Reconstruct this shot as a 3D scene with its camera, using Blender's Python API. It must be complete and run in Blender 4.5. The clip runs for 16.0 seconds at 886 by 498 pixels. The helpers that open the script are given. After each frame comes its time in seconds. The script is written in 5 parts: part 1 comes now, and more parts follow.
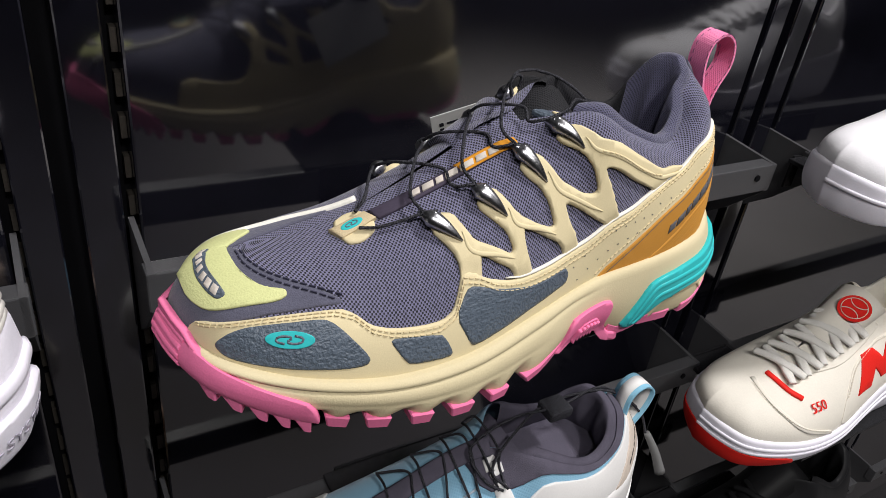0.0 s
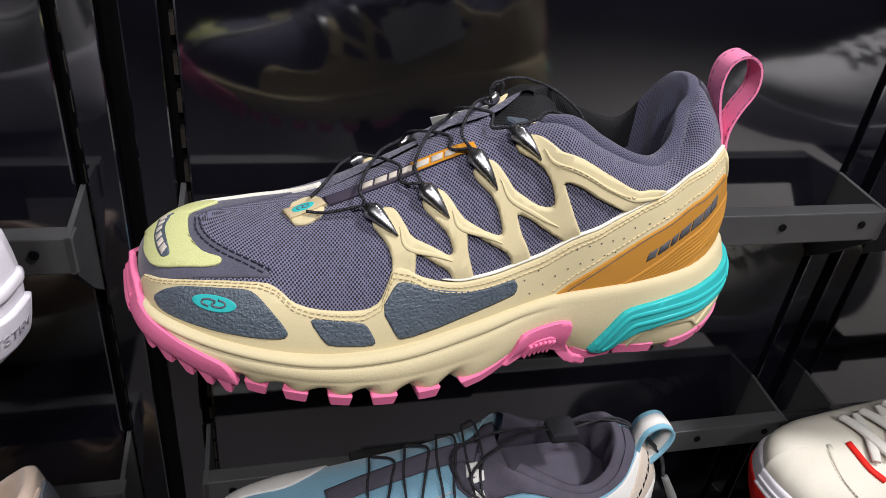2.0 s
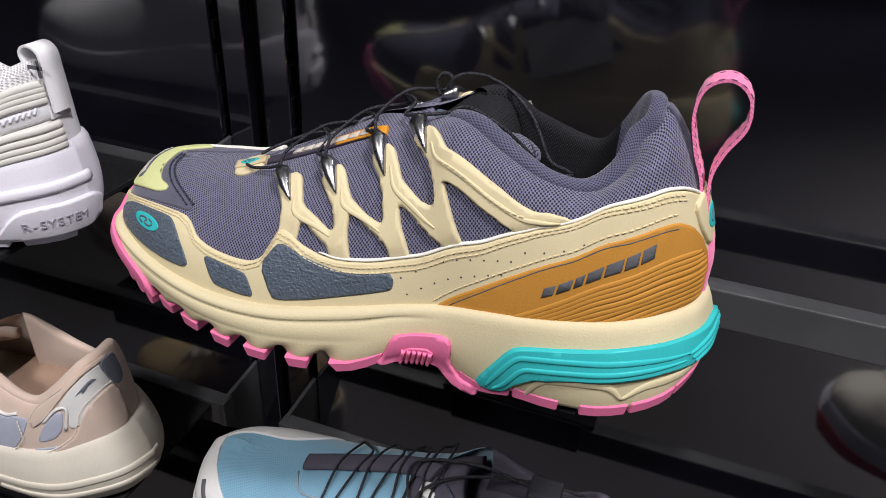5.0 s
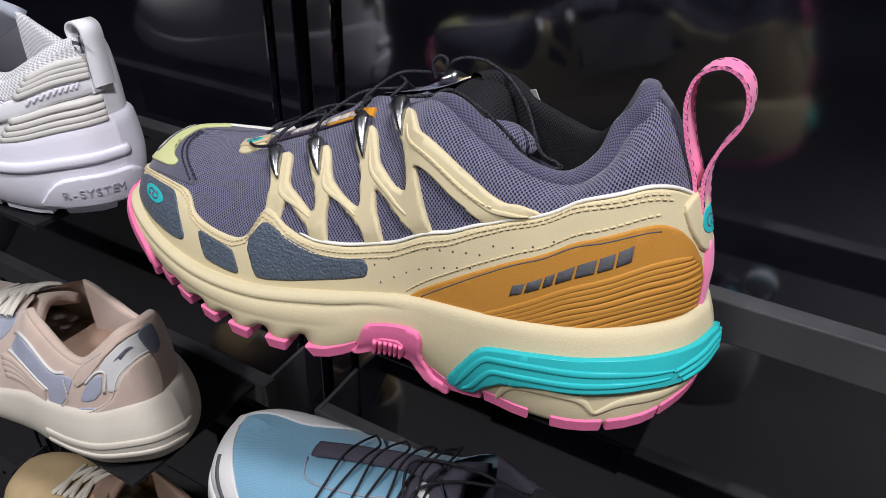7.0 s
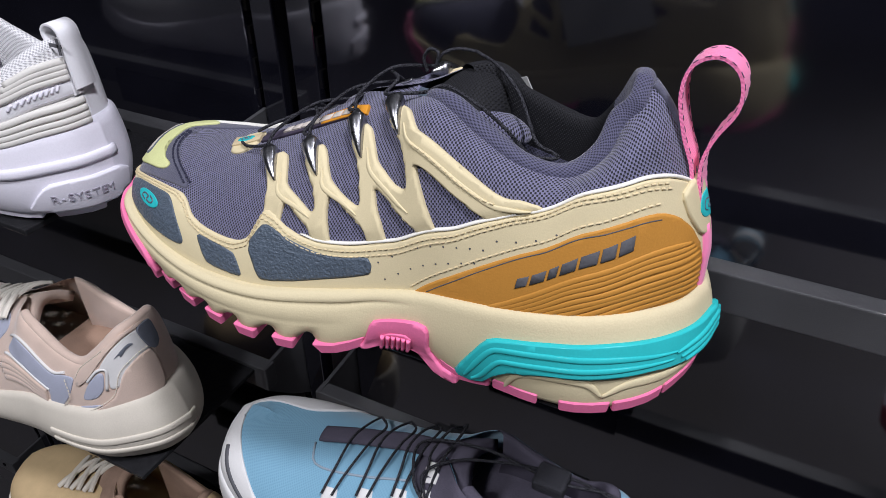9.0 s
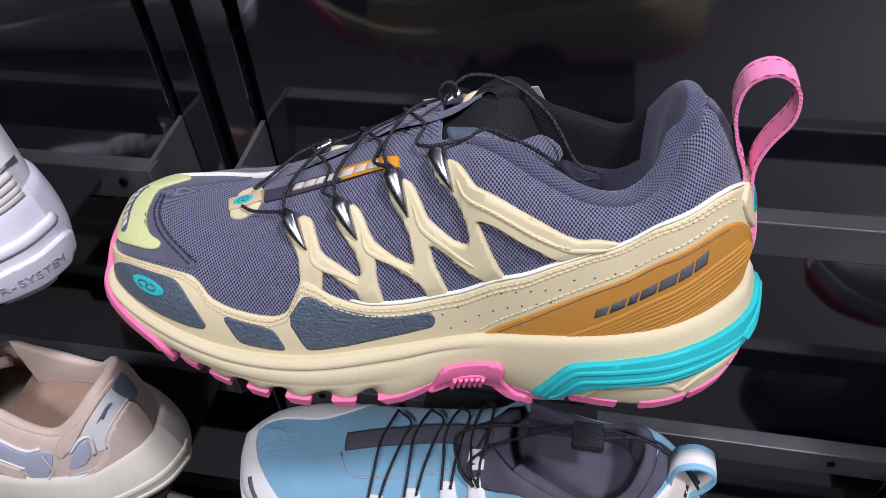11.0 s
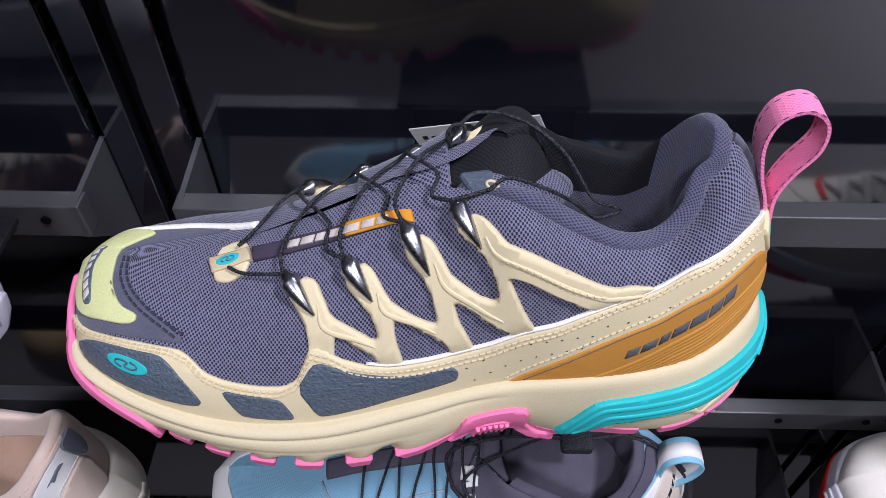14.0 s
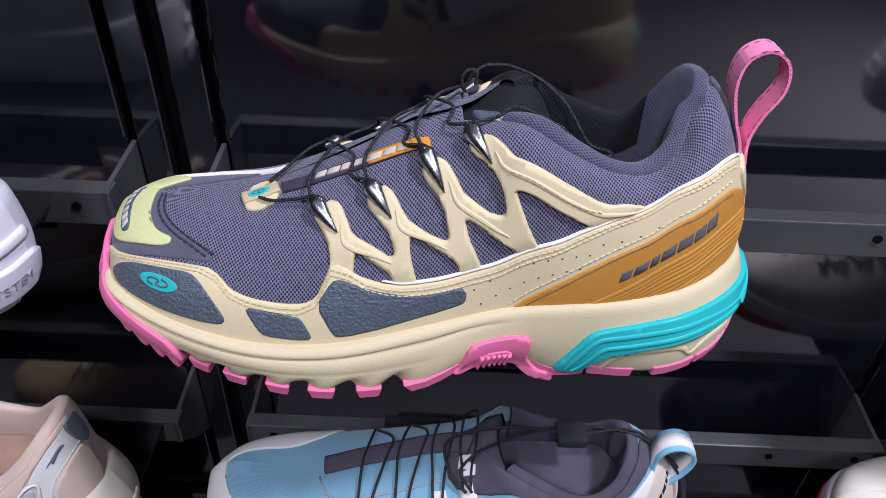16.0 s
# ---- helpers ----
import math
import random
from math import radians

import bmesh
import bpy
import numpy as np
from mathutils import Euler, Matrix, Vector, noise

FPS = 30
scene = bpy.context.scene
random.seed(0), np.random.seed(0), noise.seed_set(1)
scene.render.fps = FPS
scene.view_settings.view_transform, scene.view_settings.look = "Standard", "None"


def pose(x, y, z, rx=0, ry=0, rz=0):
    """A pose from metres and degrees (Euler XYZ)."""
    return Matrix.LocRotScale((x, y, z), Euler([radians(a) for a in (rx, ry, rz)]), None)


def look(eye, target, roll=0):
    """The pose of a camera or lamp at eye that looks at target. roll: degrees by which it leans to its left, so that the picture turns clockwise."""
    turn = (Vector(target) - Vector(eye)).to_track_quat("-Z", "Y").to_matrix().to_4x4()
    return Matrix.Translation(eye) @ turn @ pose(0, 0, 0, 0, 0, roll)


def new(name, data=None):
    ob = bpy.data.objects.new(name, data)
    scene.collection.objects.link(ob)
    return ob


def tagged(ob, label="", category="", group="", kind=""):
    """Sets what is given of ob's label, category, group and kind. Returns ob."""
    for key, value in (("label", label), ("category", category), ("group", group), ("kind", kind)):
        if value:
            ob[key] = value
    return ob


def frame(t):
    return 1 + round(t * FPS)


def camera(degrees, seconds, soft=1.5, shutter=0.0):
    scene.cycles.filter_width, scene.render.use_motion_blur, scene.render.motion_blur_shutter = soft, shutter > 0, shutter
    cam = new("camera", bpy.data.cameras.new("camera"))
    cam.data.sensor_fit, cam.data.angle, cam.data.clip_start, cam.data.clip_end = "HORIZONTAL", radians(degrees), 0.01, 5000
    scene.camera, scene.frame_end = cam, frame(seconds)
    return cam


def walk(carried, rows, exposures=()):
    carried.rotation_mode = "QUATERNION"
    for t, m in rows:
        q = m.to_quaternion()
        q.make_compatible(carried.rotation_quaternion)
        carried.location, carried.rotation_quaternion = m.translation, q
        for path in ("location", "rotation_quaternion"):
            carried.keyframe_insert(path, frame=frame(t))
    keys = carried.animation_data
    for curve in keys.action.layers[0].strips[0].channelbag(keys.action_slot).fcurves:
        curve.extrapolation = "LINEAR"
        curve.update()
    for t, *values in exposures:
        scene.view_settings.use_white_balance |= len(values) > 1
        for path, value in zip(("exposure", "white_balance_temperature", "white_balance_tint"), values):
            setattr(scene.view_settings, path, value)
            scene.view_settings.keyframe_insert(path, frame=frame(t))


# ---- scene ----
cam = camera(62.1, 16.0, 0.55)
# seconds; metres; degrees
ROWS = [
    (0.0, 0.0000, 0.0000, 1.4000, 58.63, -6.72, -29.48),
    (0.5, 0.0131, -0.0083, 1.4019, 58.24, -6.59, -26.82),
    (1.0, 0.0351, -0.0190, 1.4045, 57.82, -6.35, -23.01),
    (1.5, 0.0624, -0.0312, 1.4095, 57.44, -5.99, -18.23),
    (2.0, 0.0939, -0.0435, 1.4109, 57.34, -5.56, -12.64),
    (2.5, 0.1268, -0.0534, 1.4106, 57.39, -5.04, -6.62),
    (3.0, 0.1610, -0.0584, 1.4093, 57.69, -4.55, -0.37),
    (3.5, 0.1999, -0.0582, 1.4106, 58.01, -3.95, 5.73),
    (4.0, 0.2418, -0.0513, 1.4080, 58.25, -3.36, 11.37),
    (6.5, 0.3403, -0.0042, 1.3890, 58.72, -1.44, 29.16),
    (7.0, 0.3479, 0.0009, 1.3882, 58.71, -1.22, 30.54),
    (7.5, 0.3522, 0.0020, 1.3872, 58.65, -1.11, 31.31),
    (8.0, 0.3522, 0.0002, 1.3879, 58.39, -0.96, 31.32),
    (10.5, 0.2760, 0.0099, 1.4391, 47.99, 3.18, 14.82),
    (11.0, 0.2501, 0.0177, 1.4498, 45.77, 3.07, 10.89),
    (11.5, 0.2293, 0.0311, 1.4582, 43.83, 2.54, 7.58),
    (12.0, 0.2123, 0.0450, 1.4620, 42.31, 1.82, 5.05),
    (12.5, 0.2028, 0.0531, 1.4665, 41.16, 1.20, 3.28),
    (13.0, 0.1984, 0.0549, 1.4658, 40.43, 0.68, 2.08),
    (13.5, 0.1991, 0.0541, 1.4666, 40.41, 0.32, 1.43),
    (14.0, 0.1976, 0.0530, 1.4658, 41.30, 0.07, 1.25),
    (14.5, 0.1976, 0.0386, 1.4608, 43.18, -0.21, 1.35),
    (15.0, 0.1947, 0.0179, 1.4503, 45.78, -0.66, 1.59),
    (15.5, 0.1892, -0.0024, 1.4395, 48.68, -1.30, 1.67),
    (16.0, 0.1904, -0.0224, 1.4280, 51.58, -1.79, 1.61),
]
walk(cam, [(t, pose(x, y, z, rx, ry, rz)) for t, x, y, z, rx, ry, rz in ROWS],
     exposures=[(0.0, 0.08, 6550, 6), (4.0, 0.11, 6500, 7), (6.5, -0.04, 6250, 8), (8.0, -0.04, 6100, 8), (10.5, 0.03, 5900, 12), (16.0, 0.05, 5750, 15)])

# ---- light ----
world = bpy.data.worlds.new("shop_air")
scene.world = world
world.use_nodes = True
world.node_tree.nodes["Background"].inputs[0].default_value = (0.55, 0.58, 0.65, 1)
world.node_tree.nodes["Background"].inputs[1].default_value = 0.16


def lamp(name, eye, target, power, size, colour, spread=180):
    data = bpy.data.lights.new(name, "AREA")
    data.shape, data.size, data.energy, data.color, data.spread = "DISK", size, power, colour, radians(spread)
    ob = new(name, data)
    ob.matrix_world = look(eye, target)
    return ob


lamp("track_lamp", (0.15, -1.05, 2.70), (0.18, 0.25, 1.15), 17.9, 0.22, (1.0, 0.955, 0.955))
lamp("track_lamp", (-0.55, -0.85, 2.75), (-0.1, 0.25, 1.1), 9, 0.22, (1.0, 0.955, 0.98))
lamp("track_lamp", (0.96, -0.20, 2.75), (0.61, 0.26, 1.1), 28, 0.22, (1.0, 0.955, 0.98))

# added fill with no known source; brightens the floor that the panels reflect
lamp("floor_fill_lamp", (2.4, -1.8, 2.9), (2.4, -1.8, 0.0), 60, 0.6, (1.0, 0.97, 0.95), 75)


# ---- materials ----
def material(name, base, rough=0.5, metal=0.0, spread=0.12, scale=60.0, bump=0.15, fine=900.0, coat=0.0, sheen=0.0, dist=0.0006):
    """Colour varied at two scales, with a fine relief, in metres of the object."""
    m = bpy.data.materials.new(name)
    m.use_nodes = True
    n, l = m.node_tree.nodes, m.node_tree.links
    b = n["Principled BSDF"]
    tc = n.new("ShaderNodeTexCoord")
    big, small = n.new("ShaderNodeTexNoise"), n.new("ShaderNodeTexNoise")
    big.inputs["Scale"].default_value, small.inputs["Scale"].default_value = scale, fine
    big.inputs["Detail"].default_value = 4
    for t in (big, small):
        l.new(tc.outputs["Object"], t.inputs["Vector"])
    add = n.new("ShaderNodeMath")
    add.operation = "ADD"
    l.new(big.outputs["Fac"], add.inputs[0]), l.new(small.outputs["Fac"], add.inputs[1])
    ramp = n.new("ShaderNodeMapRange")
    ramp.inputs["From Min"].default_value, ramp.inputs["From Max"].default_value = 0.6, 1.4
    ramp.inputs["To Min"].default_value, ramp.inputs["To Max"].default_value = 1 - spread, 1 + spread
    l.new(add.outputs[0], ramp.inputs["Value"])
    mix = n.new("ShaderNodeVectorMath")
    mix.operation = "SCALE"
    mix.inputs[0].default_value = base
    l.new(ramp.outputs[0], mix.inputs["Scale"])
    l.new(mix.outputs[0], b.inputs["Base Color"])
    rr = n.new("ShaderNodeMapRange")
    rr.inputs["To Min"].default_value, rr.inputs["To Max"].default_value = max(rough - 0.08, 0.02), min(rough + 0.08, 1)
    l.new(big.outputs["Fac"], rr.inputs["Value"]), l.new(rr.outputs[0], b.inputs["Roughness"])
    b.inputs["Metallic"].default_value = metal
    b.inputs["Coat Weight"].default_value = coat
    b.inputs["Sheen Weight"].default_value = sheen
    b.inputs["Specular IOR Level"].default_value = 0.35 if sheen else 0.08
    if bump:
        bp = n.new("ShaderNodeBump")
        bp.inputs["Strength"].default_value, bp.inputs["Distance"].default_value = bump, dist
        l.new(small.outputs["Fac"], bp.inputs["Height"]), l.new(bp.outputs[0], b.inputs["Normal"])
    return m


def knit(name, light, dark, pitch=0.0016, tall=0.0010, bump=0.7, edge=(-0.5, 0.15), sheen=0.25):
    """An open knit: staggered small holes on the surface's own measure."""
    m = bpy.data.materials.new(name)
    m.use_nodes = True
    n, l = m.node_tree.nodes, m.node_tree.links
    b = n["Principled BSDF"]
    uv = n.new("ShaderNodeUVMap")
    sep = n.new("ShaderNodeSeparateXYZ")
    l.new(uv.outputs[0], sep.inputs[0])

    def op(kind, a, bb=None):
        x = n.new("ShaderNodeMath")
        x.operation = kind
        for k, q in enumerate((a, bb)):
            if q is None:
                continue
            if isinstance(q, (int, float)):
                x.inputs[k].default_value = q
            else:
                l.new(q, x.inputs[k])
        return x.outputs[0]

    cu = op("COSINE", op("MULTIPLY", sep.outputs[0], 2 * math.pi / pitch))
    cv = op("COSINE", op("MULTIPLY", sep.outputs[1], 2 * math.pi / (2 * tall)))
    f = op("MULTIPLY", cu, cv)
    cells = n.new("ShaderNodeTexNoise")
    cells.inputs["Scale"].default_value, cells.inputs["Detail"].default_value = 400, 3
    tc = n.new("ShaderNodeTexCoord")
    l.new(tc.outputs["Object"], cells.inputs["Vector"])
    f = op("ADD", f, op("MULTIPLY", op("SUBTRACT", cells.outputs["Fac"], 0.5), 0.5))
    rg = n.new("ShaderNodeMapRange")
    rg.interpolation_type = "SMOOTHSTEP"
    rg.inputs["From Min"].default_value, rg.inputs["From Max"].default_value = edge
    l.new(f, rg.inputs["Value"])
    mix = n.new("ShaderNodeMix")
    mix.data_type = "RGBA"
    mix.inputs[6].default_value, mix.inputs[7].default_value = (*dark, 1), (*light, 1)
    l.new(rg.outputs[0], mix.inputs[0]), l.new(mix.outputs[2], b.inputs["Base Color"])
    bp = n.new("ShaderNodeBump")
    bp.inputs["Strength"].default_value, bp.inputs["Distance"].default_value = bump, 0.0006
    l.new(rg.outputs[0], bp.inputs["Height"]), l.new(bp.outputs[0], b.inputs["Normal"])
    b.inputs["Roughness"].default_value = 0.75
    b.inputs["Sheen Weight"].default_value = sheen
    b.inputs["Specular IOR Level"].default_value = 0.35 if sheen else 0.08
    return m


PANEL = material("black_gloss_panel", (0.006, 0.006, 0.010), 0.06, spread=0.25, scale=5, fine=40, bump=0.02)
STEEL = material("black_powder_coat", (0.056, 0.056, 0.060), 0.38, spread=0.2, scale=30, fine=1500, bump=0.25)
STEEL.node_tree.nodes["Principled BSDF"].inputs["Specular IOR Level"].default_value = 0.6
PANEL.node_tree.nodes["Principled BSDF"].inputs["IOR"].default_value = 2.3
PANEL.node_tree.nodes["Principled BSDF"].inputs["Specular IOR Level"].default_value = 0.5
TABS = material("worn_steel", (0.09, 0.08, 0.07), 0.5, 0.8, spread=0.3)
GAP = material("slot_black", (0.004, 0.004, 0.005), 0.6)
ACRYL = material("dark_acrylic", (0.02, 0.02, 0.022), 0.15, spread=0.3, scale=200, fine=2500, bump=0.4)
NAVY_KNIT = knit("navy_knit", (0.160, 0.156, 0.255), (0.006, 0.006, 0.012), edge=(-0.35, 0.12))
NAVY_LINING = knit("navy_lining", (0.095, 0.093, 0.16), (0.022, 0.022, 0.045), 0.0020, 0.0010, 0.6)
NAVY_FELT = material("navy_felt", (0.085, 0.085, 0.125), 0.85, spread=0.25, fine=1600, bump=0.5, sheen=0.3)
CREAM = material("cream_film", (0.66, 0.57, 0.36), 0.5, spread=0.05, scale=40, fine=1800, bump=0.12)
CREAM_FOAM = material("cream_foam", (0.62, 0.54, 0.35), 0.62, spread=0.05, scale=50, fine=1300, bump=0.22)
LIME = material("pale_lime_toe", (0.60, 0.62, 0.30), 0.65, spread=0.08, fine=1200, bump=0.4)
SLATE = material("slate_film", (0.085, 0.108, 0.14), 0.42, spread=0.18, scale=300, fine=750, bump=0.8, dist=0.0011)
SLATE.node_tree.nodes["Principled BSDF"].inputs["Specular IOR Level"].default_value = 0.4
PINK = material("pink_rubber", (0.80, 0.19, 0.37), 0.5, spread=0.07, fine=1200)
TEAL = material("teal_gloss", (0.045, 0.46, 0.48), 0.22, spread=0.05, bump=0.03)
OCHRE = material("ochre_rubber", (0.50, 0.235, 0.045), 0.45, spread=0.06, fine=1200)
CORD = material("black_cord", (0.034, 0.034, 0.040), 0.55, spread=2.2, scale=1500, fine=2600, bump=0.9)
CHROME = material("dark_chrome", (0.40, 0.40, 0.42), 0.30, 1.0, spread=0.35, scale=400, fine=1400, bump=0.06)
WHITE_EDGE = material("white_edge", (0.78, 0.76, 0.70), 0.6)
THREAD = material("cream_thread", (0.62, 0.52, 0.33), 0.7)
NAVY_THREAD = material("navy_thread", (0.05, 0.05, 0.08), 0.7)
PINK_WEB = knit("pink_webbing", (0.95, 0.25, 0.48), (0.85, 0.17, 0.38), 0.0018, 0.0007, 0.5)
INK = material("grey_ink", (0.10, 0.10, 0.11), 0.4)
PALE_INK = material("pale_ink", (0.55, 0.50, 0.45), 0.6)
# white paper greyed: the shade behind the tongue is put into its colour
PAPER = material("shaded_white_card", (0.50, 0.50, 0.50), 0.7, spread=0.04)
DARK_INK = material("dark_ink", (0.02, 0.02, 0.025), 0.6)
WHITE = material("white_leather", (0.78, 0.77, 0.80), 0.45, spread=0.03, fine=900, bump=0.15)
WHITE_KNIT = knit("white_knit", (0.80, 0.79, 0.80), (0.50, 0.49, 0.52), 0.0026, 0.0017)
WHITE_FOAM = material("white_foam", (0.78, 0.76, 0.84), 0.5, spread=0.03)
IVORY = material("ivory_leather", (0.74, 0.70, 0.62), 0.5, spread=0.04, fine=700, bump=0.2)
IVORY_RIB = material("ivory_rubber", (0.66, 0.64, 0.60), 0.45, spread=0.04)
RED = material("red_rubber", (0.72, 0.025, 0.02), 0.45, spread=0.06)
SUEDE = material("beige_suede", (0.62, 0.48, 0.40), 0.9, spread=0.1, fine=1500, bump=0.5, sheen=0.4)
BONE = material("bone_foam", (0.68, 0.63, 0.54), 0.55, spread=0.05)
HAZE = material("haze_blue_mesh", (0.43, 0.45, 0.55), 0.7, spread=0.12, fine=1800, bump=0.6)
SKY = knit("sky_blue_ripstop", (0.20, 0.385, 0.52), (0.165, 0.34, 0.475), 0.0022, 0.0011, 0.25)
CLOUD = material("cloud_white_film", (0.72, 0.71, 0.70), 0.45, spread=0.04)
CHAR = material("charcoal_textile", (0.085, 0.078, 0.105), 0.85, spread=0.25, fine=1500, bump=0.5)
TAN = material("tan_suede", (0.58, 0.43, 0.24), 0.85, spread=0.12, fine=1500, bump=0.5)
BROWN = material("brown_suede", (0.34, 0.23, 0.17), 0.85, spread=0.2, fine=1500, bump=0.5)
BLACK_SHOE = material("black_leather", (0.012, 0.012, 0.013), 0.45)


# ---- mesh helpers ----
def mesh_of(name, verts, faces, mat, smooth=True, uvs=None):
    me = bpy.data.meshes.new(name)
    me.from_pydata([tuple(v) for v in verts], [], faces)
    me.materials.append(mat)
    if uvs is not None:
        layer = me.uv_layers.new(name="UVMap")
        for lp in me.loops:
            layer.data[lp.index].uv = uvs[lp.vertex_index]
    for p in me.polygons:
        p.use_smooth = smooth
    return me


def part(name, bm, mat, parent, label=""):
    """One mesh object under a thing or part; bm: a bmesh or a finished mesh."""
    me = bm
    if isinstance(bm, bmesh.types.BMesh):
        me = bpy.data.meshes.new(name)
        bm.to_mesh(me)
        bm.free()
        me.materials.append(mat)
    ob = new(name, me)
    ob.parent = parent
    if label:
        ob["label"] = label
    return ob


def thing(name, at, label, category, group=""):
    ob = new(name)
    ob.matrix_world = at if isinstance(at, Matrix) else Matrix.Translation(at)
    ob.empty_display_size = 0.02
    return tagged(ob, label, category, group)


def box(bm, x0, y0, z0, x1, y1, z1, bevel=0.0):
    r = bmesh.ops.create_cube(bm, size=1, matrix=Matrix.Translation(((x0 + x1) / 2, (y0 + y1) / 2, (z0 + z1) / 2)) @ Matrix.Diagonal((x1 - x0, y1 - y0, z1 - z0, 1)))
    if bevel:
        es = list({e for v in r["verts"] for e in v.link_edges})
        bmesh.ops.bevel(bm, geom=es, offset=bevel, segments=2, affect="EDGES", profile=0.5)
    return bm


def boxes(*dims, bevel=0.0):
    bm = bmesh.new()
    for d in dims:
        box(bm, *d, bevel=bevel)
    return bm


def grid_mesh(name, fn, us, vs, mat, uv=None, close=False):
    verts, uvs, faces = [], [], []
    for u in us:
        for v in vs:
            verts.append(fn(u, v))
            uvs.append(uv(u, v) if uv else (u, v))
    nv = len(vs)
    for a in range(len(us) - 1):
        for b in range(nv - 1):
            k = a * nv + b
            faces.append((k, k + 1, k + nv + 1, k + nv))
    return mesh_of(name, verts, faces, mat, True, uvs)


def smooth_poly(pts, rounds=2):
    """Corner cutting that keeps long sides straight."""
    pts = [np.asarray(p, float) for p in pts]
    for _ in range(rounds):
        q = []
        for a, b in zip(pts, pts[1:] + pts[:1]):
            q += [a * 0.8 + b * 0.2, a * 0.2 + b * 0.8]
        pts = q
    return pts


def path(pts, n):
    """n + 1 even samples of a smooth line through pts."""
    fine = np.array([spline(pts, t) for t in np.linspace(0, len(pts) - 1, 40 * (len(pts) - 1) + 1)])
    d = np.concatenate([[0], np.cumsum(np.linalg.norm(np.diff(fine, axis=0), axis=1))])
    return np.array([[np.interp(s, d, fine[:, k]) for k in range(fine.shape[1])] for s in np.linspace(0, d[-1], n + 1)])


def normal_at(fn, i, v):
    di, dv = 0.03, 0.01
    a = fn(i + di, v) - fn(i - di, v)
    v0 = max(v - dv, 0.002)
    v1 = max(v + dv, v0 + dv)
    b = fn(i, v1) - fn(i, v0)
    nrm = np.cross(a, b)
    return nrm / (np.linalg.norm(nrm) + 1e-12)


def inset_poly(pts, d):
    """The outline moved inwards by d (counter-clockwise outlines)."""
    out = []
    n = len(pts)
    for k in range(n):
        a, b, c = pts[k - 1], pts[k], pts[(k + 1) % n]
        u, w = b - a, c - b
        u, w = u / (np.linalg.norm(u) + 1e-12), w / (np.linalg.norm(w) + 1e-12)
        m = np.array([-u[1] - w[1], u[0] + w[0]])
        m /= np.linalg.norm(m) + 1e-9
        q = max(m @ np.array([-u[1], u[0]]), 0.6)
        out.append(b + m * d / q)
    return out


def patch(name, form, poly, mat, parent, thick=0.001, lift=0.0, fn=None, rounds=2, label="", edge=0.0007, step=(0.25, 0.08), fade=None, grow=0.0):
    """A film cut to the outline poly (row, v) and laid on the form's surface, with a soft edge."""
    fn = fn or form.f
    k2 = np.array([0.022, 0.07])
    pts = [np.asarray(p, float) * k2 for p in (smooth_poly(poly, rounds) if rounds else poly)]
    if sum(a[0] * b[1] - b[0] * a[1] for a, b in zip(pts, pts[1:] + pts[:1])) < 0:
        pts = pts[::-1]
    if grow:
        pts = inset_poly(pts, -grow)
    inner = inset_poly(pts, edge)
    bm = bmesh.new()
    vo = [bm.verts.new((*p, 0)) for p in pts]
    vi = [bm.verts.new((*p, 0)) for p in inner]
    n = len(pts)
    for k in range(n):
        bm.faces.new((vo[k], vo[(k + 1) % n], vi[(k + 1) % n], vi[k]))
    core = bm.faces.new(vi)
    bm.normal_update()
    bmesh.ops.triangulate(bm, faces=[core], ngon_method="EAR_CLIP")
    lo, hi = np.min(pts, axis=0), np.max(pts, axis=0)
    for ax in (0, 1):
        st = step[ax] * k2[ax]
        c = math.ceil(lo[ax] / st) * st
        while c < hi[ax]:
            co, no = [0, 0, 0], [0, 0, 0]
            co[ax], no[ax] = c, 1
            bmesh.ops.bisect_plane(bm, geom=bm.verts[:] + bm.edges[:] + bm.faces[:], plane_co=co, plane_no=no, dist=1e-5)
            c += st
    rim_edges = [e for e in bm.edges if len(e.link_faces) == 1]
    rim = {v for e in rim_edges for v in e.verts}
    for face in bm.faces:
        face.smooth = True
    ext = bmesh.ops.extrude_edge_only(bm, edges=rim_edges)
    low = {v for v in ext["geom"] if isinstance(v, bmesh.types.BMVert)}
    for face in ext["geom"]:
        if isinstance(face, bmesh.types.BMFace):
            face.smooth = False
    uvl = bm.loops.layers.uv.new("UVMap")
    for face in bm.faces:
        for lp in face.loops:
            lp[uvl].uv = form.weave(lp.vert.co.x / k2[0], lp.vert.co.y / k2[1])
    for v in bm.verts:
        i, w = v.co.x / k2[0], v.co.y / k2[1]
        full = thick * (fade(i, w) if fade else 1.0)
        h = lift + (-0.0012 if v in low else full * 0.5 if v in rim else full)
        v.co = fn(i, w) + normal_at(fn, i, w) * h
    return part(name, bm, mat, parent, label)


